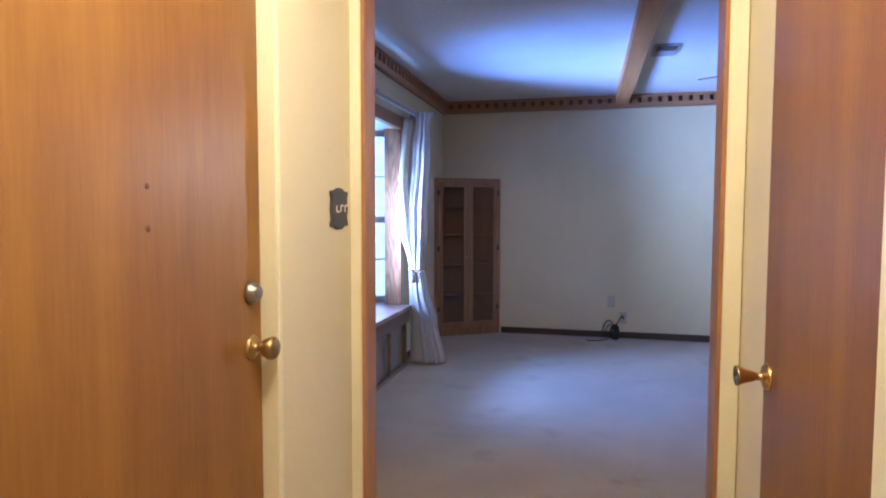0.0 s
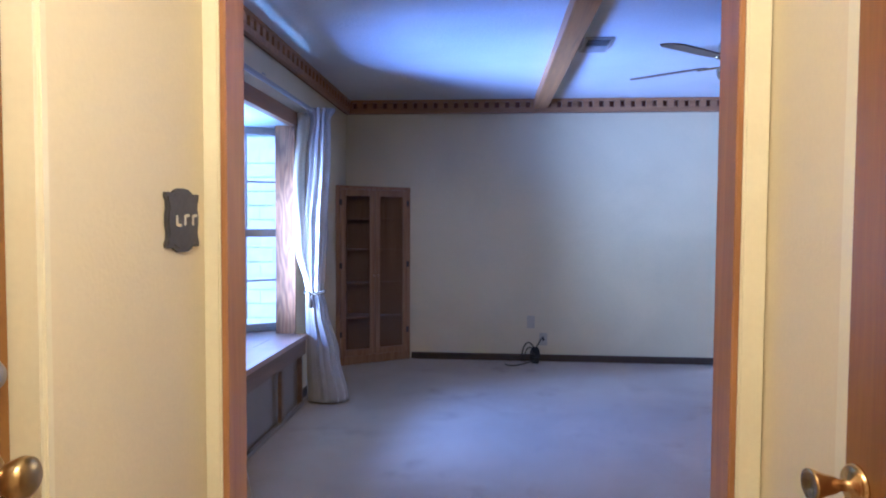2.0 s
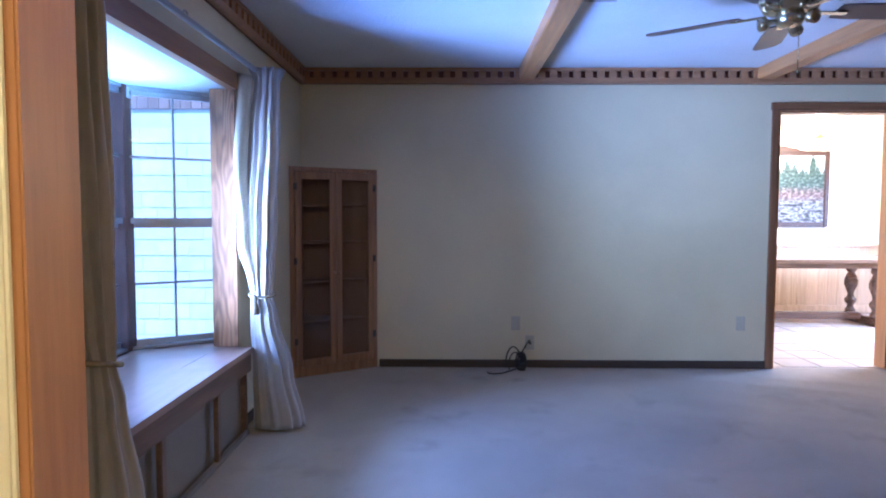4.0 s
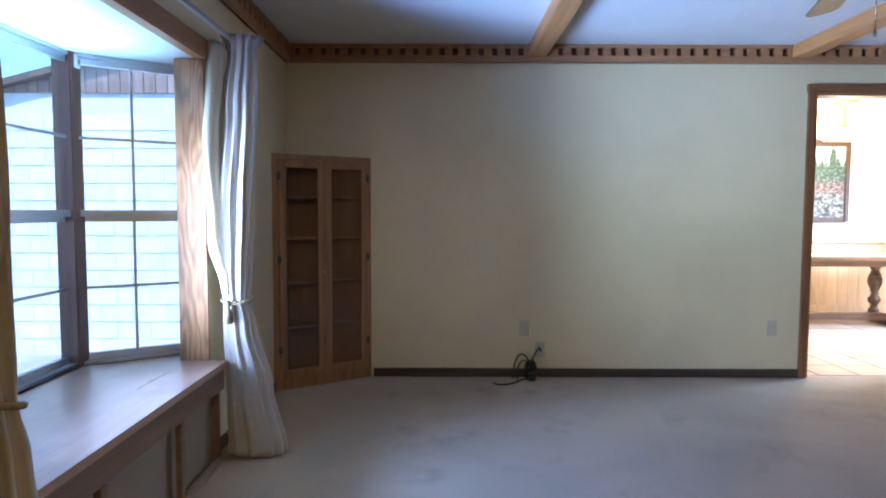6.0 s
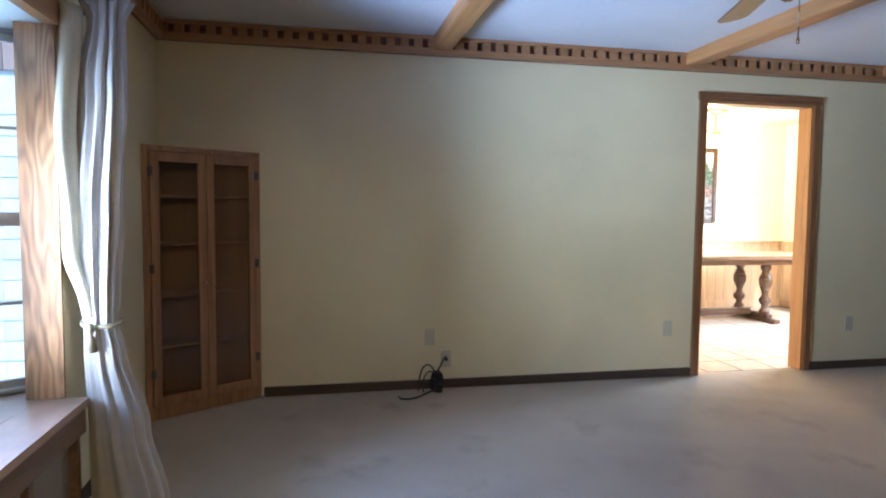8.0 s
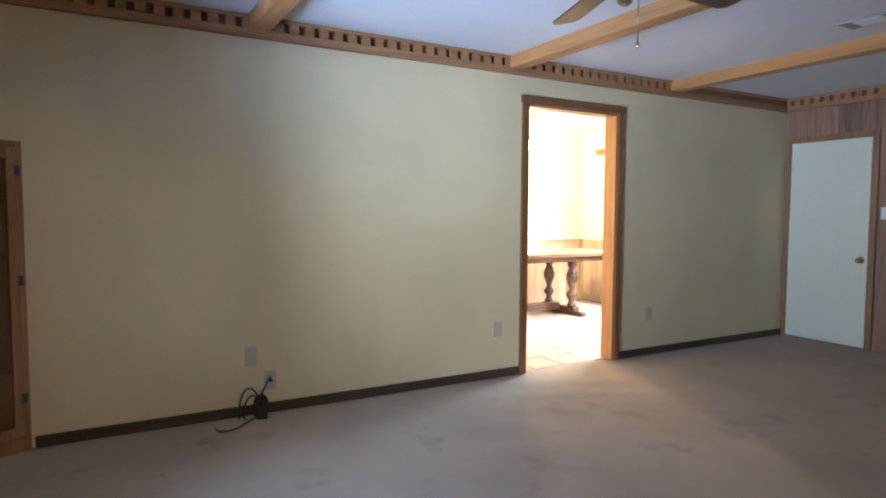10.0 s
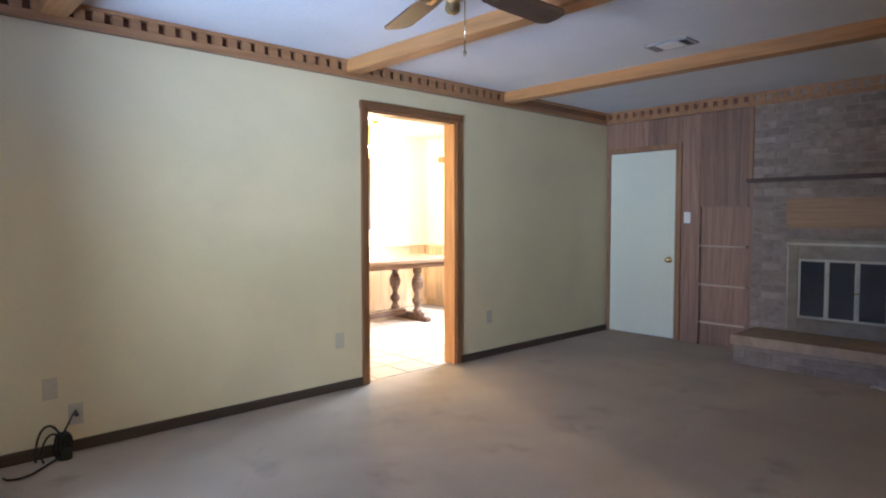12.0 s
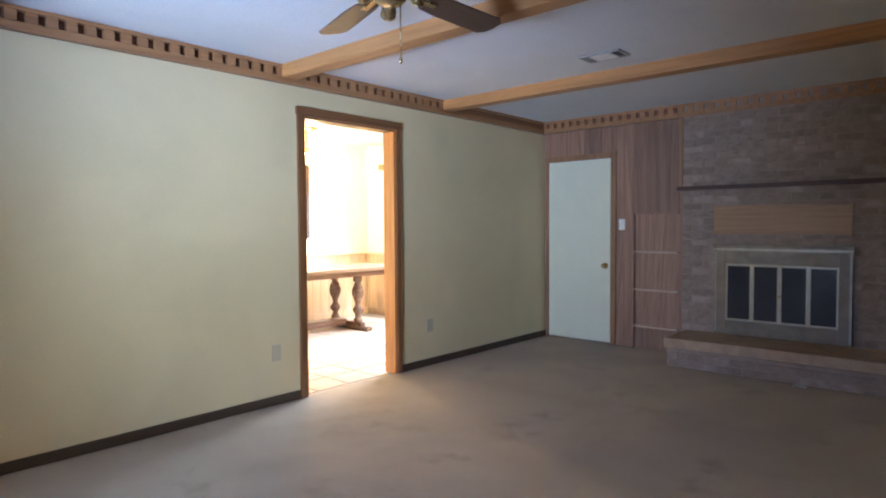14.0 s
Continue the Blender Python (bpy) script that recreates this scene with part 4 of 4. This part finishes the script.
wd = root("door_white", (EAST, 5.94, 0), "flush white painted door, closed, in a wooden casing", "door", "structure")
part("leaf", boxes((EAST - 0.03, D0 + 0.004, 0.015, EAST - 0.001, D1 - 0.004, DT - 0.004), bevel=0.003), M_WDOOR, wd, "greenish white painted slab")
part("casing", boxes((EAST - 0.035, D0 - 0.055, 0, EAST, D0, DT + 0.055), bevel=0.004), M_OAK, wd)
part("casing", boxes((EAST - 0.035, D1, 0, EAST, D1 + 0.03, DT + 0.055), bevel=0.004), M_OAK, wd)
part("head_casing", boxes((EAST - 0.035, D0, DT, EAST, D1, DT + 0.055), bevel=0.004), M_OAK, wd)
knob_set("knob", wd, pose(EAST - 0.03, D0 + 0.06, 0.812) @ pose(0, 0, 0, 0, -90, 0), M_OLDBRASS, 0.023, 0.055)

sw = root("light_switch", (EAST, 5.46, 1.24), "white light switch beside the white door", "switch plate")
part("plate", boxes((EAST - 0.024, 5.425, 1.185, EAST - 0.0165, 5.49, 1.295), bevel=0.002), M_WHITE, sw)
part("toggle", boxes((EAST - 0.032, 5.452, 1.232, EAST - 0.024, 5.462, 1.255)), M_WHITE, sw)

nc = root("shelf_niche", (EAST, 5.15, 0.28), "built-in wooden shelves let into the panelling", "shelves")
part("back", boxes((EAST - 0.012, N0, 0.22, EAST - 0.001, N1, 1.345)), M_PANEL, nc)
part("side", boxes((EAST - 0.055, N1, 0.0, EAST - 0.0165, N1 + 0.022, 1.355)), M_PANEL, nc)
part("top", boxes((EAST - 0.045, N0, 1.34, EAST - 0.0165, N1, 1.357)), M_PANEL, nc)
for z in (0.215, 0.582, 0.958):
    part("shelf", boxes((EAST - 0.06, N0, z, EAST - 0.012, N1, z + 0.018), bevel=0.002), M_SHELFEDGE, nc)

# fireplace: brick breast with opening, mantel, hearth, glass doors
F0, F1, FZ0, FZ1 = 3.46, 4.52, 0.245, 1.055
ch = root("fireplace", (EAST, 3.9, 0), "washed brown brick fireplace wall with raised hearth", "fireplace")
for a, b, c, d in ((F1, HB1, 0, CEIL), (HB0, F0, 0, CEIL), (F0, F1, FZ1, CEIL), (F0, F1, 0, FZ0)):
    part("mortar_bed", boxes((BX + 0.004, a, c, EAST - 0.001, b, d)), M_MORTAR, ch)
part("corner_strip", boxes((BX - 0.012, HB1, 1.588, EAST - 0.017, HB1 + 0.035, CEIL - 0.12), bevel=0.003), M_OAK, ch)
part("mantel_shelf", boxes((BX - 0.085, HB0, 1.553, BX + 0.012, HB1 + 0.03, 1.588), bevel=0.006), M_MANTEL, ch, "dark red-brown wooden mantel ledge")
part("lintel_board", boxes((BX - 0.022, F0 + 0.01, 1.148, BX - 0.001, F1 + 0.012, 1.404), bevel=0.004), M_BOARD, ch, "tan board fixed above the firebox")
part("hearth_base", boxes((4.865, 3.12, 0, BX + 0.01, 4.76, 0.165), bevel=0.006), M_MORTAR, ch, "grey brick hearth base")
part("hearth_slab", boxes((4.84, 3.095, 0.165, BX + 0.005, 4.78, 0.248), bevel=0.008), M_HEARTHTOP, ch, "tan hearth slab")

bd = root("fireplace_doors", (BX, 4.02, FZ0), "brass framed fireplace screen with four smoked glass doors", "fireplace doors")
SW = 0.095
part("surround", boxes((BX - 0.03, F0, 0.252, BX + 0.02, F0 + SW, FZ1 - 0.03), (BX - 0.03, F1 - SW, 0.252, BX + 0.02, F1, FZ1 - 0.03),
                       (BX - 0.022, F0 + SW, 0.885, BX + 0.02, F1 - SW, FZ1 - 0.03), (BX - 0.03, F0 + SW, 0.252, BX + 0.02, F1 - SW, 0.375), bevel=0.004), M_DULLBRASS, bd)
part("top_rim", boxes((BX - 0.042, F0 - 0.012, FZ1 - 0.03, BX + 0.02, F1 + 0.012, FZ1 + 0.002), bevel=0.005), M_DULLBRASS, bd)
part("bright_strip", boxes((BX - 0.046, F0 - 0.006, FZ1 - 0.052, BX - 0.03, F1 + 0.004, FZ1 - 0.032), bevel=0.003), M_PALEBRASS, bd)
for yy in (F0 + 0.004, F1 - 0.022):
    part("side_strip", boxes((BX - 0.038, yy, 0.27, BX - 0.03, yy + 0.018, FZ1 - 0.06), bevel=0.003), M_PALEBRASS, bd)
dw4 = (F1 - F0 - 2 * SW) / 4
for i in range(4):
    a = F0 + SW + i * dw4
    b = a + dw4
    dr = part("glass_door", boxes((BX - 0.022, a + 0.002, 0.378, BX - 0.004, a + 0.017, 0.882), (BX - 0.022, b - 0.017, 0.378, BX - 0.004, b - 0.002, 0.882),
                                  (BX - 0.022, a + 0.017, 0.378, BX - 0.004, b - 0.017, 0.395), (BX - 0.022, a + 0.017, 0.865, BX - 0.004, b - 0.017, 0.882), bevel=0.002), M_PALEBRASS, bd)
    part("pane", boxes((BX - 0.014, a + 0.015, 0.393, BX - 0.009, b - 0.015, 0.867)), M_SMOKED, dr)
    if i in (1, 2):
        part("handle", lathe([(0.004, 0), (0.004, 0.012), (0.009, 0.018), (0.003, 0.024)], pose(BX - 0.022, (b if i == 1 else a) + (-0.010 if i == 1 else 0.010), 0.62) @ pose(0, 0, 0, 0, -90, 0), 12), M_BRASS, dr)

# scrap of paper on the carpet before the hearth
bm = bmesh.new()
sheet = [[bm.verts.new((4.755 + 0.022 * i, 3.66 + 0.03 * j + 0.006 * i, 0.004 + 0.007 * ((i * 2 + j) % 3))) for i in range(4)] for j in range(4)]
for ra, rb in zip(sheet, sheet[1:]):
    for i in range(3):
        bm.faces.new((ra[i], ra[i + 1], rb[i + 1], rb[i]))
bmesh.ops.solidify(bm, geom=bm.faces[:], thickness=0.0012)
thing("paper_scrap", bm, M_WHITE, "small crumpled white paper scrap on the carpet", "paper")

# ---- dining room things ----
for nm in ("wainscot_north", "wainscot_east"):
    e = root(nm, (4, DN, 0) if "north" in nm else (DE, 8, 0), "light wooden board wainscot with a cap rail", "wainscot", "structure")
    if "north" in nm:
        x = DW + 0.0
        while x < DE - 0.02:
            x1 = min(DE - 0.016, x + 0.13)
            part("board", boxes((x + 0.001, DN - 0.016, 0.02, x1 - 0.001, DN, 0.83), bevel=0.003), M_WAINS, e)
            x = x1
        part("cap", boxes((DW, DN - 0.035, 0.83, DE, DN, 0.86), bevel=0.004), M_WAINS, e)
        part("plinth", boxes((DW, DN - 0.026, -0.002, DE - 0.02, DN - 0.0165, 0.09), bevel=0.003), M_WAINS, e)
    else:
        yy = 6.5
        while yy < DN - 0.03:
            y1 = min(DN - 0.02, yy + 0.13)
            part("board", boxes((DE - 0.016, yy + 0.001, 0.02, DE, y1 - 0.001, 0.83), bevel=0.003), M_WAINS, e)
            yy = y1
        part("cap", boxes((DE - 0.035, 6.5, 0.83, DE, DN - 0.04, 0.86), bevel=0.004), M_WAINS, e)
        part("plinth", boxes((DE - 0.026, 6.5, -0.002, DE - 0.0165, DN - 0.03, 0.09), bevel=0.003), M_WAINS, e)

tb = root("trestle_table", (3.6, 8.5, 0), "dark wooden trestle dining table with turned legs", "table")
TX0, TX1, TY0, TY1 = 2.55, 4.98, 8.05, 8.98
part("tabletop", boxes((TX0, TY0, 0.715, TX1, TY1, 0.755), bevel=0.008), M_TABLETOP, tb, "polished brown table top")
part("apron", boxes((TX0 + 0.1, TY0 + 0.06, 0.655, TX1 - 0.1, TY0 + 0.085, 0.715), (TX0 + 0.1, TY1 - 0.085, 0.655, TX1 - 0.1, TY1 - 0.06, 0.715)), M_DARKWOOD, tb)
prof = [(0.042, 0.09), (0.045, 0.13), (0.032, 0.145), (0.028, 0.18), (0.05, 0.22), (0.052, 0.25), (0.03, 0.28), (0.026, 0.32), (0.038, 0.36), (0.056, 0.42),
        (0.058, 0.47), (0.042, 0.53), (0.028, 0.565), (0.045, 0.585), (0.045, 0.62), (0.04, 0.655)]
for x in (2.95, 4.36):
    part("trestle_foot", boxes((x - 0.045, TY0 + 0.04, 0.0, x + 0.045, TY1 - 0.04, 0.05), (x - 0.04, TY0 + 0.16, 0.05, x + 0.04, TY1 - 0.16, 0.09), bevel=0.01), M_DARKWOOD, tb)
    part("bearer", boxes((x - 0.04, TY0 + 0.12, 0.655, x + 0.04, TY1 - 0.12, 0.715), bevel=0.006), M_DARKWOOD, tb)
    for yy in (TY0 + 0.25, TY1 - 0.25):
        part("turned_leg", lathe([(r * 1.22, h) for r, h in prof], pose(x, yy, 0)), M_DARKWOOD, tb)
part("stretcher", boxes((2.99, 8.46, 0.051, 4.315, 8.57, 0.125), bevel=0.006), M_DARKWOOD, tb)

# framed landscape picture
pic = root("framed_picture", (3.9, DN, 1.55), "winter woodland landscape in a carved dark frame", "picture")
PX0, PX1, PZ0, PZ1 = 3.16, 4.39, 1.08, 2.03
part("frame", boxes((PX0, DN - 0.045, PZ0, PX0 + 0.06, DN - 0.001, PZ1), (PX1 - 0.06, DN - 0.045, PZ0, PX1, DN - 0.001, PZ1), (PX0 + 0.06, DN - 0.045, PZ0, PX1 - 0.06, DN - 0.001, PZ0 + 0.06),
                    (PX0 + 0.06, DN - 0.045, PZ1 - 0.06, PX1 - 0.06, DN - 0.001, PZ1), bevel=0.01), M_PICFRAME, pic)


part("crest", prism([(PX0 + 0.34, PZ1 - 0.01), (PX1 - 0.34, PZ1 - 0.01), (PX1 - 0.36, PZ1 + 0.022), (PX1 - 0.46, PZ1 + 0.03), (3.82, PZ1 + 0.06), (3.73, PZ1 + 0.06),
                     (PX0 + 0.46, PZ1 + 0.03), (PX0 + 0.36, PZ1 + 0.022)], -0.02, 0.02), M_PICFRAME, pic, "carved crest on the top rail").data.transform(
    Matrix.Translation((0, DN - 0.024, 0)) @ Matrix(((1, 0, 0, 0), (0, 0, -1, 0), (0, 1, 0, 0), (0, 0, 0, 1))))


def ramp_of(n, l, source, stops):
    r = n.new("ShaderNodeValToRGB")
    e = r.color_ramp.elements
    e[0].position, e[0].color = stops[0][0], (*stops[0][1], 1)
    e[1].position, e[1].color = stops[-1][0], (*stops[-1][1], 1)
    for p, c in stops[1:-1]:
        e.new(p).color = (*c, 1)
    l.new(source, r.inputs["Fac"])
    return r.outputs["Color"]


def landscape():
    """A painting: pale sky, dark green firs, pink-brown scrub and a stream among grey stones."""
    m = bpy.data.materials.new("painted_landscape")
    m.use_nodes = True
    t = m.node_tree
    n, l = t.nodes, t.links
    b = n["Principled BSDF"]
    b.inputs["Roughness"].default_value = 0.45
    co = n.new("ShaderNodeTexCoord")
    sep = n.new("ShaderNodeSeparateXYZ")
    l.new(co.outputs["Object"], sep.inputs[0])

    def grain(scale, stretch, detail=5):
        mp = n.new("ShaderNodeMapping")
        mp.inputs["Scale"].default_value = stretch
        l.new(co.outputs["Object"], mp.inputs[0])
        ns = n.new("ShaderNodeTexNoise")
        ns.inputs["Scale"].default_value, ns.inputs["Detail"].default_value = scale, detail
        l.new(mp.outputs[0], ns.inputs["Vector"])
        return ns.outputs["Fac"]

    def edge(z, width, wobble, amount):
        """0 below a wavering line at height z, 1 above it."""
        a = n.new("ShaderNodeMath")
        a.operation = "MULTIPLY_ADD"
        a.inputs[1].default_value = -amount
        l.new(wobble, a.inputs[0])
        l.new(sep.outputs["Z"], a.inputs[2])
        r = n.new("ShaderNodeMapRange")
        mid = z - amount * 0.5
        r.inputs["From Min"].default_value, r.inputs["From Max"].default_value = mid - width, mid + width
        l.new(a.outputs[0], r.inputs["Value"])
        return r.outputs[0]

    def over(fac, low, high):
        x = n.new("ShaderNodeMixRGB")
        l.new(fac, x.inputs[0])
        l.new(low, x.inputs[1])
        l.new(high, x.inputs[2])
        return x.outputs[0]

    fine = grain(26, (1, 1, 1.4))
    spires = grain(11, (1.6, 1, 0.16), 4)
    sky = ramp_of(n, l, grain(4, (1, 1, 2)), [(0.3, (0.30, 0.35, 0.38)), (0.7, (0.50, 0.52, 0.52))])
    firs = ramp_of(n, l, fine, [(0.3, (0.008, 0.018, 0.014)), (0.5, (0.03, 0.055, 0.04)), (0.72, (0.12, 0.16, 0.13))])
    scrub = ramp_of(n, l, fine, [(0.32, (0.03, 0.018, 0.014)), (0.5, (0.10, 0.065, 0.055)), (0.7, (0.24, 0.20, 0.18))])
    stones = ramp_of(n, l, grain(15, (0.8, 1, 1.8)), [(0.36, (0.008, 0.008, 0.008)), (0.46, (0.06, 0.06, 0.06)), (0.53, (0.24, 0.25, 0.26)), (0.60, (0.02, 0.018, 0.016)), (0.72, (0.16, 0.15, 0.14))])
    c = over(edge(1.42, 0.03, fine, 0.12), stones, scrub)
    c = over(edge(1.55, 0.04, fine, 0.16), c, firs)
    c = over(edge(1.84, 0.03, spires, 0.7), c, sky)
    l.new(c, b.inputs["Base Color"])
    return m


part("canvas", boxes((PX0 + 0.055, DN - 0.03, PZ0 + 0.055, PX1 - 0.055, DN - 0.022, PZ1 - 0.055)), landscape(), pic, "painted snowy stream below green firs")

# dining ceiling light
LX, LY = 3.80, 8.50
dl = root("dining_ceiling_light", (LX, LY, CEIL), "hanging dining light with glowing warm globe", "ceiling lamp")
part("canopy", lathe([(0.02, -0.06), (0.09, -0.03), (0.13, -0.01), (0.13, 0)], pose(LX, LY, CEIL)), M_OLDBRASS, dl)
part("stem", tube([(LX, LY, CEIL - 0.05), (LX, LY, 2.12)], 0.012), M_OLDBRASS, dl)
part("shade_holder", lathe([(0.05, 0), (0.055, 0.02), (0.02, 0.06)], pose(LX, LY, 2.07)), M_OLDBRASS, dl)
for i in range(3):
    a = i * math.tau / 3 + 0.5
    gx, gy = LX + 0.16 * math.cos(a), LY + 0.16 * math.sin(a)
    part("arm", tube([(LX, LY, 2.09), ((LX + gx) / 2, (LY + gy) / 2, 2.13), (gx, gy, 2.09)], 0.008), M_OLDBRASS, dl)
    g = part("globe", lathe([(0.02, 0.05), (0.045, 0.03), (0.06, 0.0), (0.045, -0.04), (0.015, -0.055)][::-1], pose(gx, gy, 2.03), 16), M_BULB, dl, "glowing warm glass globe")
    g.visible_shadow = False
wb = root("window_valance", (DE, 7.7, 2.04), "wooden valance board over the dining window", "valance")
part("board", boxes((DE - 0.13, 6.85, 2.0, DE - 0.11, 8.92, 2.075), bevel=0.004), M_OAK, wb)
part("top_board", boxes((DE - 0.11, 6.85, 2.055, DE, 8.92, 2.075)), M_OAK, wb)
for yy in (6.85, 8.90):
    part("end_board", boxes((DE - 0.11, yy, 2.0, DE, yy + 0.02, 2.055)), M_OAK, wb)
dwin = root("window_dining", (DE, 7.7, 1.5), "white framed dining room window", "window", "structure")
part("window_frame", boxes((DE + 0.02, WY0, WZ0, DE + 0.1, WY0 + 0.05, WZ1), (DE + 0.02, WY1 - 0.05, WZ0, DE + 0.1, WY1, WZ1), (DE + 0.02, WY0 + 0.05, WZ0, DE + 0.1, WY1 - 0.05, WZ0 + 0.05),
                           (DE + 0.02, WY0 + 0.05, WZ1 - 0.05, DE + 0.1, WY1 - 0.05, WZ1), (DE + 0.04, 7.70, WZ0 + 0.05, DE + 0.08, 7.74, WZ1 - 0.05)), M_WHITE, dwin)

# ---- neighbouring wing outdoors ----
wing = root("house_wing", (-5, 7.8, -0.2), "white painted brick house wing with brown gable siding", "house")
WGY = 7.8
part("wall", boxes((-9.0, WGY + 0.012, -0.2, -1.75, WGY + 0.3, 2.30)), M_JOINT, wing)


def roof_z(x):
    return 2.61 + 0.26 * (x + 3.42)


x = -8.6
while x < -1.8:
    x1 = min(-1.8, x + 0.11)
    bm = bmesh.new()
    vs = box(bm, x + 0.004, WGY - 0.02, 2.29, x1 - 0.004, WGY + 0.02, 2.5)
    for v in vs[4:]:
        v.co.z = max(2.31, roof_z(v.co.x))
    part("siding_board", bm, M_SIDING, wing)
    x = x1
bm = bmesh.new()
pts = [(-9.4, roof_z(-9.4)), (-1.7, roof_z(-1.7)), (-1.7, roof_z(-1.7) + 0.06), (-9.4, roof_z(-9.4) + 0.06)]
lo = [bm.verts.new((a, WGY - 0.12, b)) for a, b in pts]
hi = [bm.verts.new((a, WGY + 3.0, b)) for a, b in pts]
bm.faces.new(lo)
bm.faces.new(hi[::-1])
for i in range(4):
    bm.faces.new((lo[(i + 1) % 4], lo[i], hi[i], hi[(i + 1) % 4]))
part("roof", bm, M_ROOF, wing)

# ---- pieces: tiles, fireplace bricks, wing bricks ----
tile_mesh = mesh_of("tile", boxes((-0.148, -0.148, -0.02, 0.148, 0.148, 0.0), bevel=0.003), M_TILE)
floor_d = bpy.data.objects["floor_dining"]
for i in range(11):
    for j in range(10):
        cx, cy = 1.90 + i * 0.305, 6.58 + j * 0.305
        if cx + 0.15 < DE and cy + 0.15 < DN:
            o = new("tile", tile_mesh)
            o.parent = floor_d
            o.matrix_basis = Matrix.Translation((cx, cy, 0.001 * rng.random()))


def brick_rows(a0, a1, z0, z1, holes, bl=0.205, bh=0.066, joint=0.011):
    """Centre, length and height of the bricks of a running bond with openings left free."""
    rows, k = [], 0
    z = z0
    while z + bh <= z1 + 0.001:
        a = a0 - (bl / 2 if k % 2 else 0)
        while a < a1 - 0.02:
            s, e = max(a, a0), min(a + bl - joint, a1)
            if e - s > 0.03:
                spans = [(s, e)]
                for h0, h1, g0, g1 in holes:
                    if z + bh > g0 + 0.005 and z < g1 - 0.005:
                        cut = []
                        for p, q in spans:
                            if q <= h0 or p >= h1:
                                cut.append((p, q))
                            else:
                                if h0 - p > 0.02:
                                    cut.append((p, h0))
                                if q - h1 > 0.02:
                                    cut.append((h1, q))
                        spans = cut
                rows += [((p + q) / 2, q - p, z + (bh - joint) / 2) for p, q in spans]
            a += bl
        z += bh
        k += 1
    return rows


def lay(parent, rows, plane, facing, material, depth, near, limit=300, h=0.0275):
    """Bricks as parts where the walk passes nearest, the rest joined."""
    rows = sorted(rows, key=near)
    shared = {}
    rest = bmesh.new()
    r2 = random.Random(9)
    for i, (c, length, z) in enumerate(rows):
        out = r2.uniform(-0.0015, 0.0015)
        if i < limit:
            key = round(length, 2)
            if key not in shared:
                if facing == "x":
                    b = boxes((-depth, -key / 2, -h, depth, key / 2, h), bevel=0.004)
                else:
                    b = boxes((-key / 2, -depth, -h, key / 2, depth, h), bevel=0.004)
                shared[key] = mesh_of("brick", b, material)
            o = new("brick", shared[key])
            o.parent = parent
            at = (plane + out, c, z) if facing == "x" else (c, plane + out, z)
            o.matrix_basis = parent.matrix_basis.inverted() @ Matrix.Translation(at)
        elif facing == "x":
            box(rest, plane - depth + out, c - length / 2, z - h, plane + depth + out, c + length / 2, z + h)
        else:
            box(rest, c - length / 2, plane - depth + out, z - h, c + length / 2, plane + depth + out, z + h)
    if rest.verts:
        tagged(part("bricks", rest, material, parent), kind="stuff")
    else:
        rest.free()


lay(ch, brick_rows(HB0, HB1, 0.25, 2.27, [(F0, F1, 0, FZ1)]), BX + 0.012, "x", M_BRICK, 0.012, lambda r: -r[0], 240)
lay(wing, brick_rows(-8.8, -1.8, -0.2, 2.27, [], 0.32, 0.165, 0.012), WGY + 0.012, "y", M_WHITEBRICK, 0.010, lambda r: abs(r[0] + 3.9) + 0.4 * abs(r[2] - 1.3), 300, 0.0765)

lay(ch, brick_rows(3.12, 4.76, 0.004, 0.165, []), 4.865, "x", M_BRICK, 0.006, lambda r: -r[0], 60)
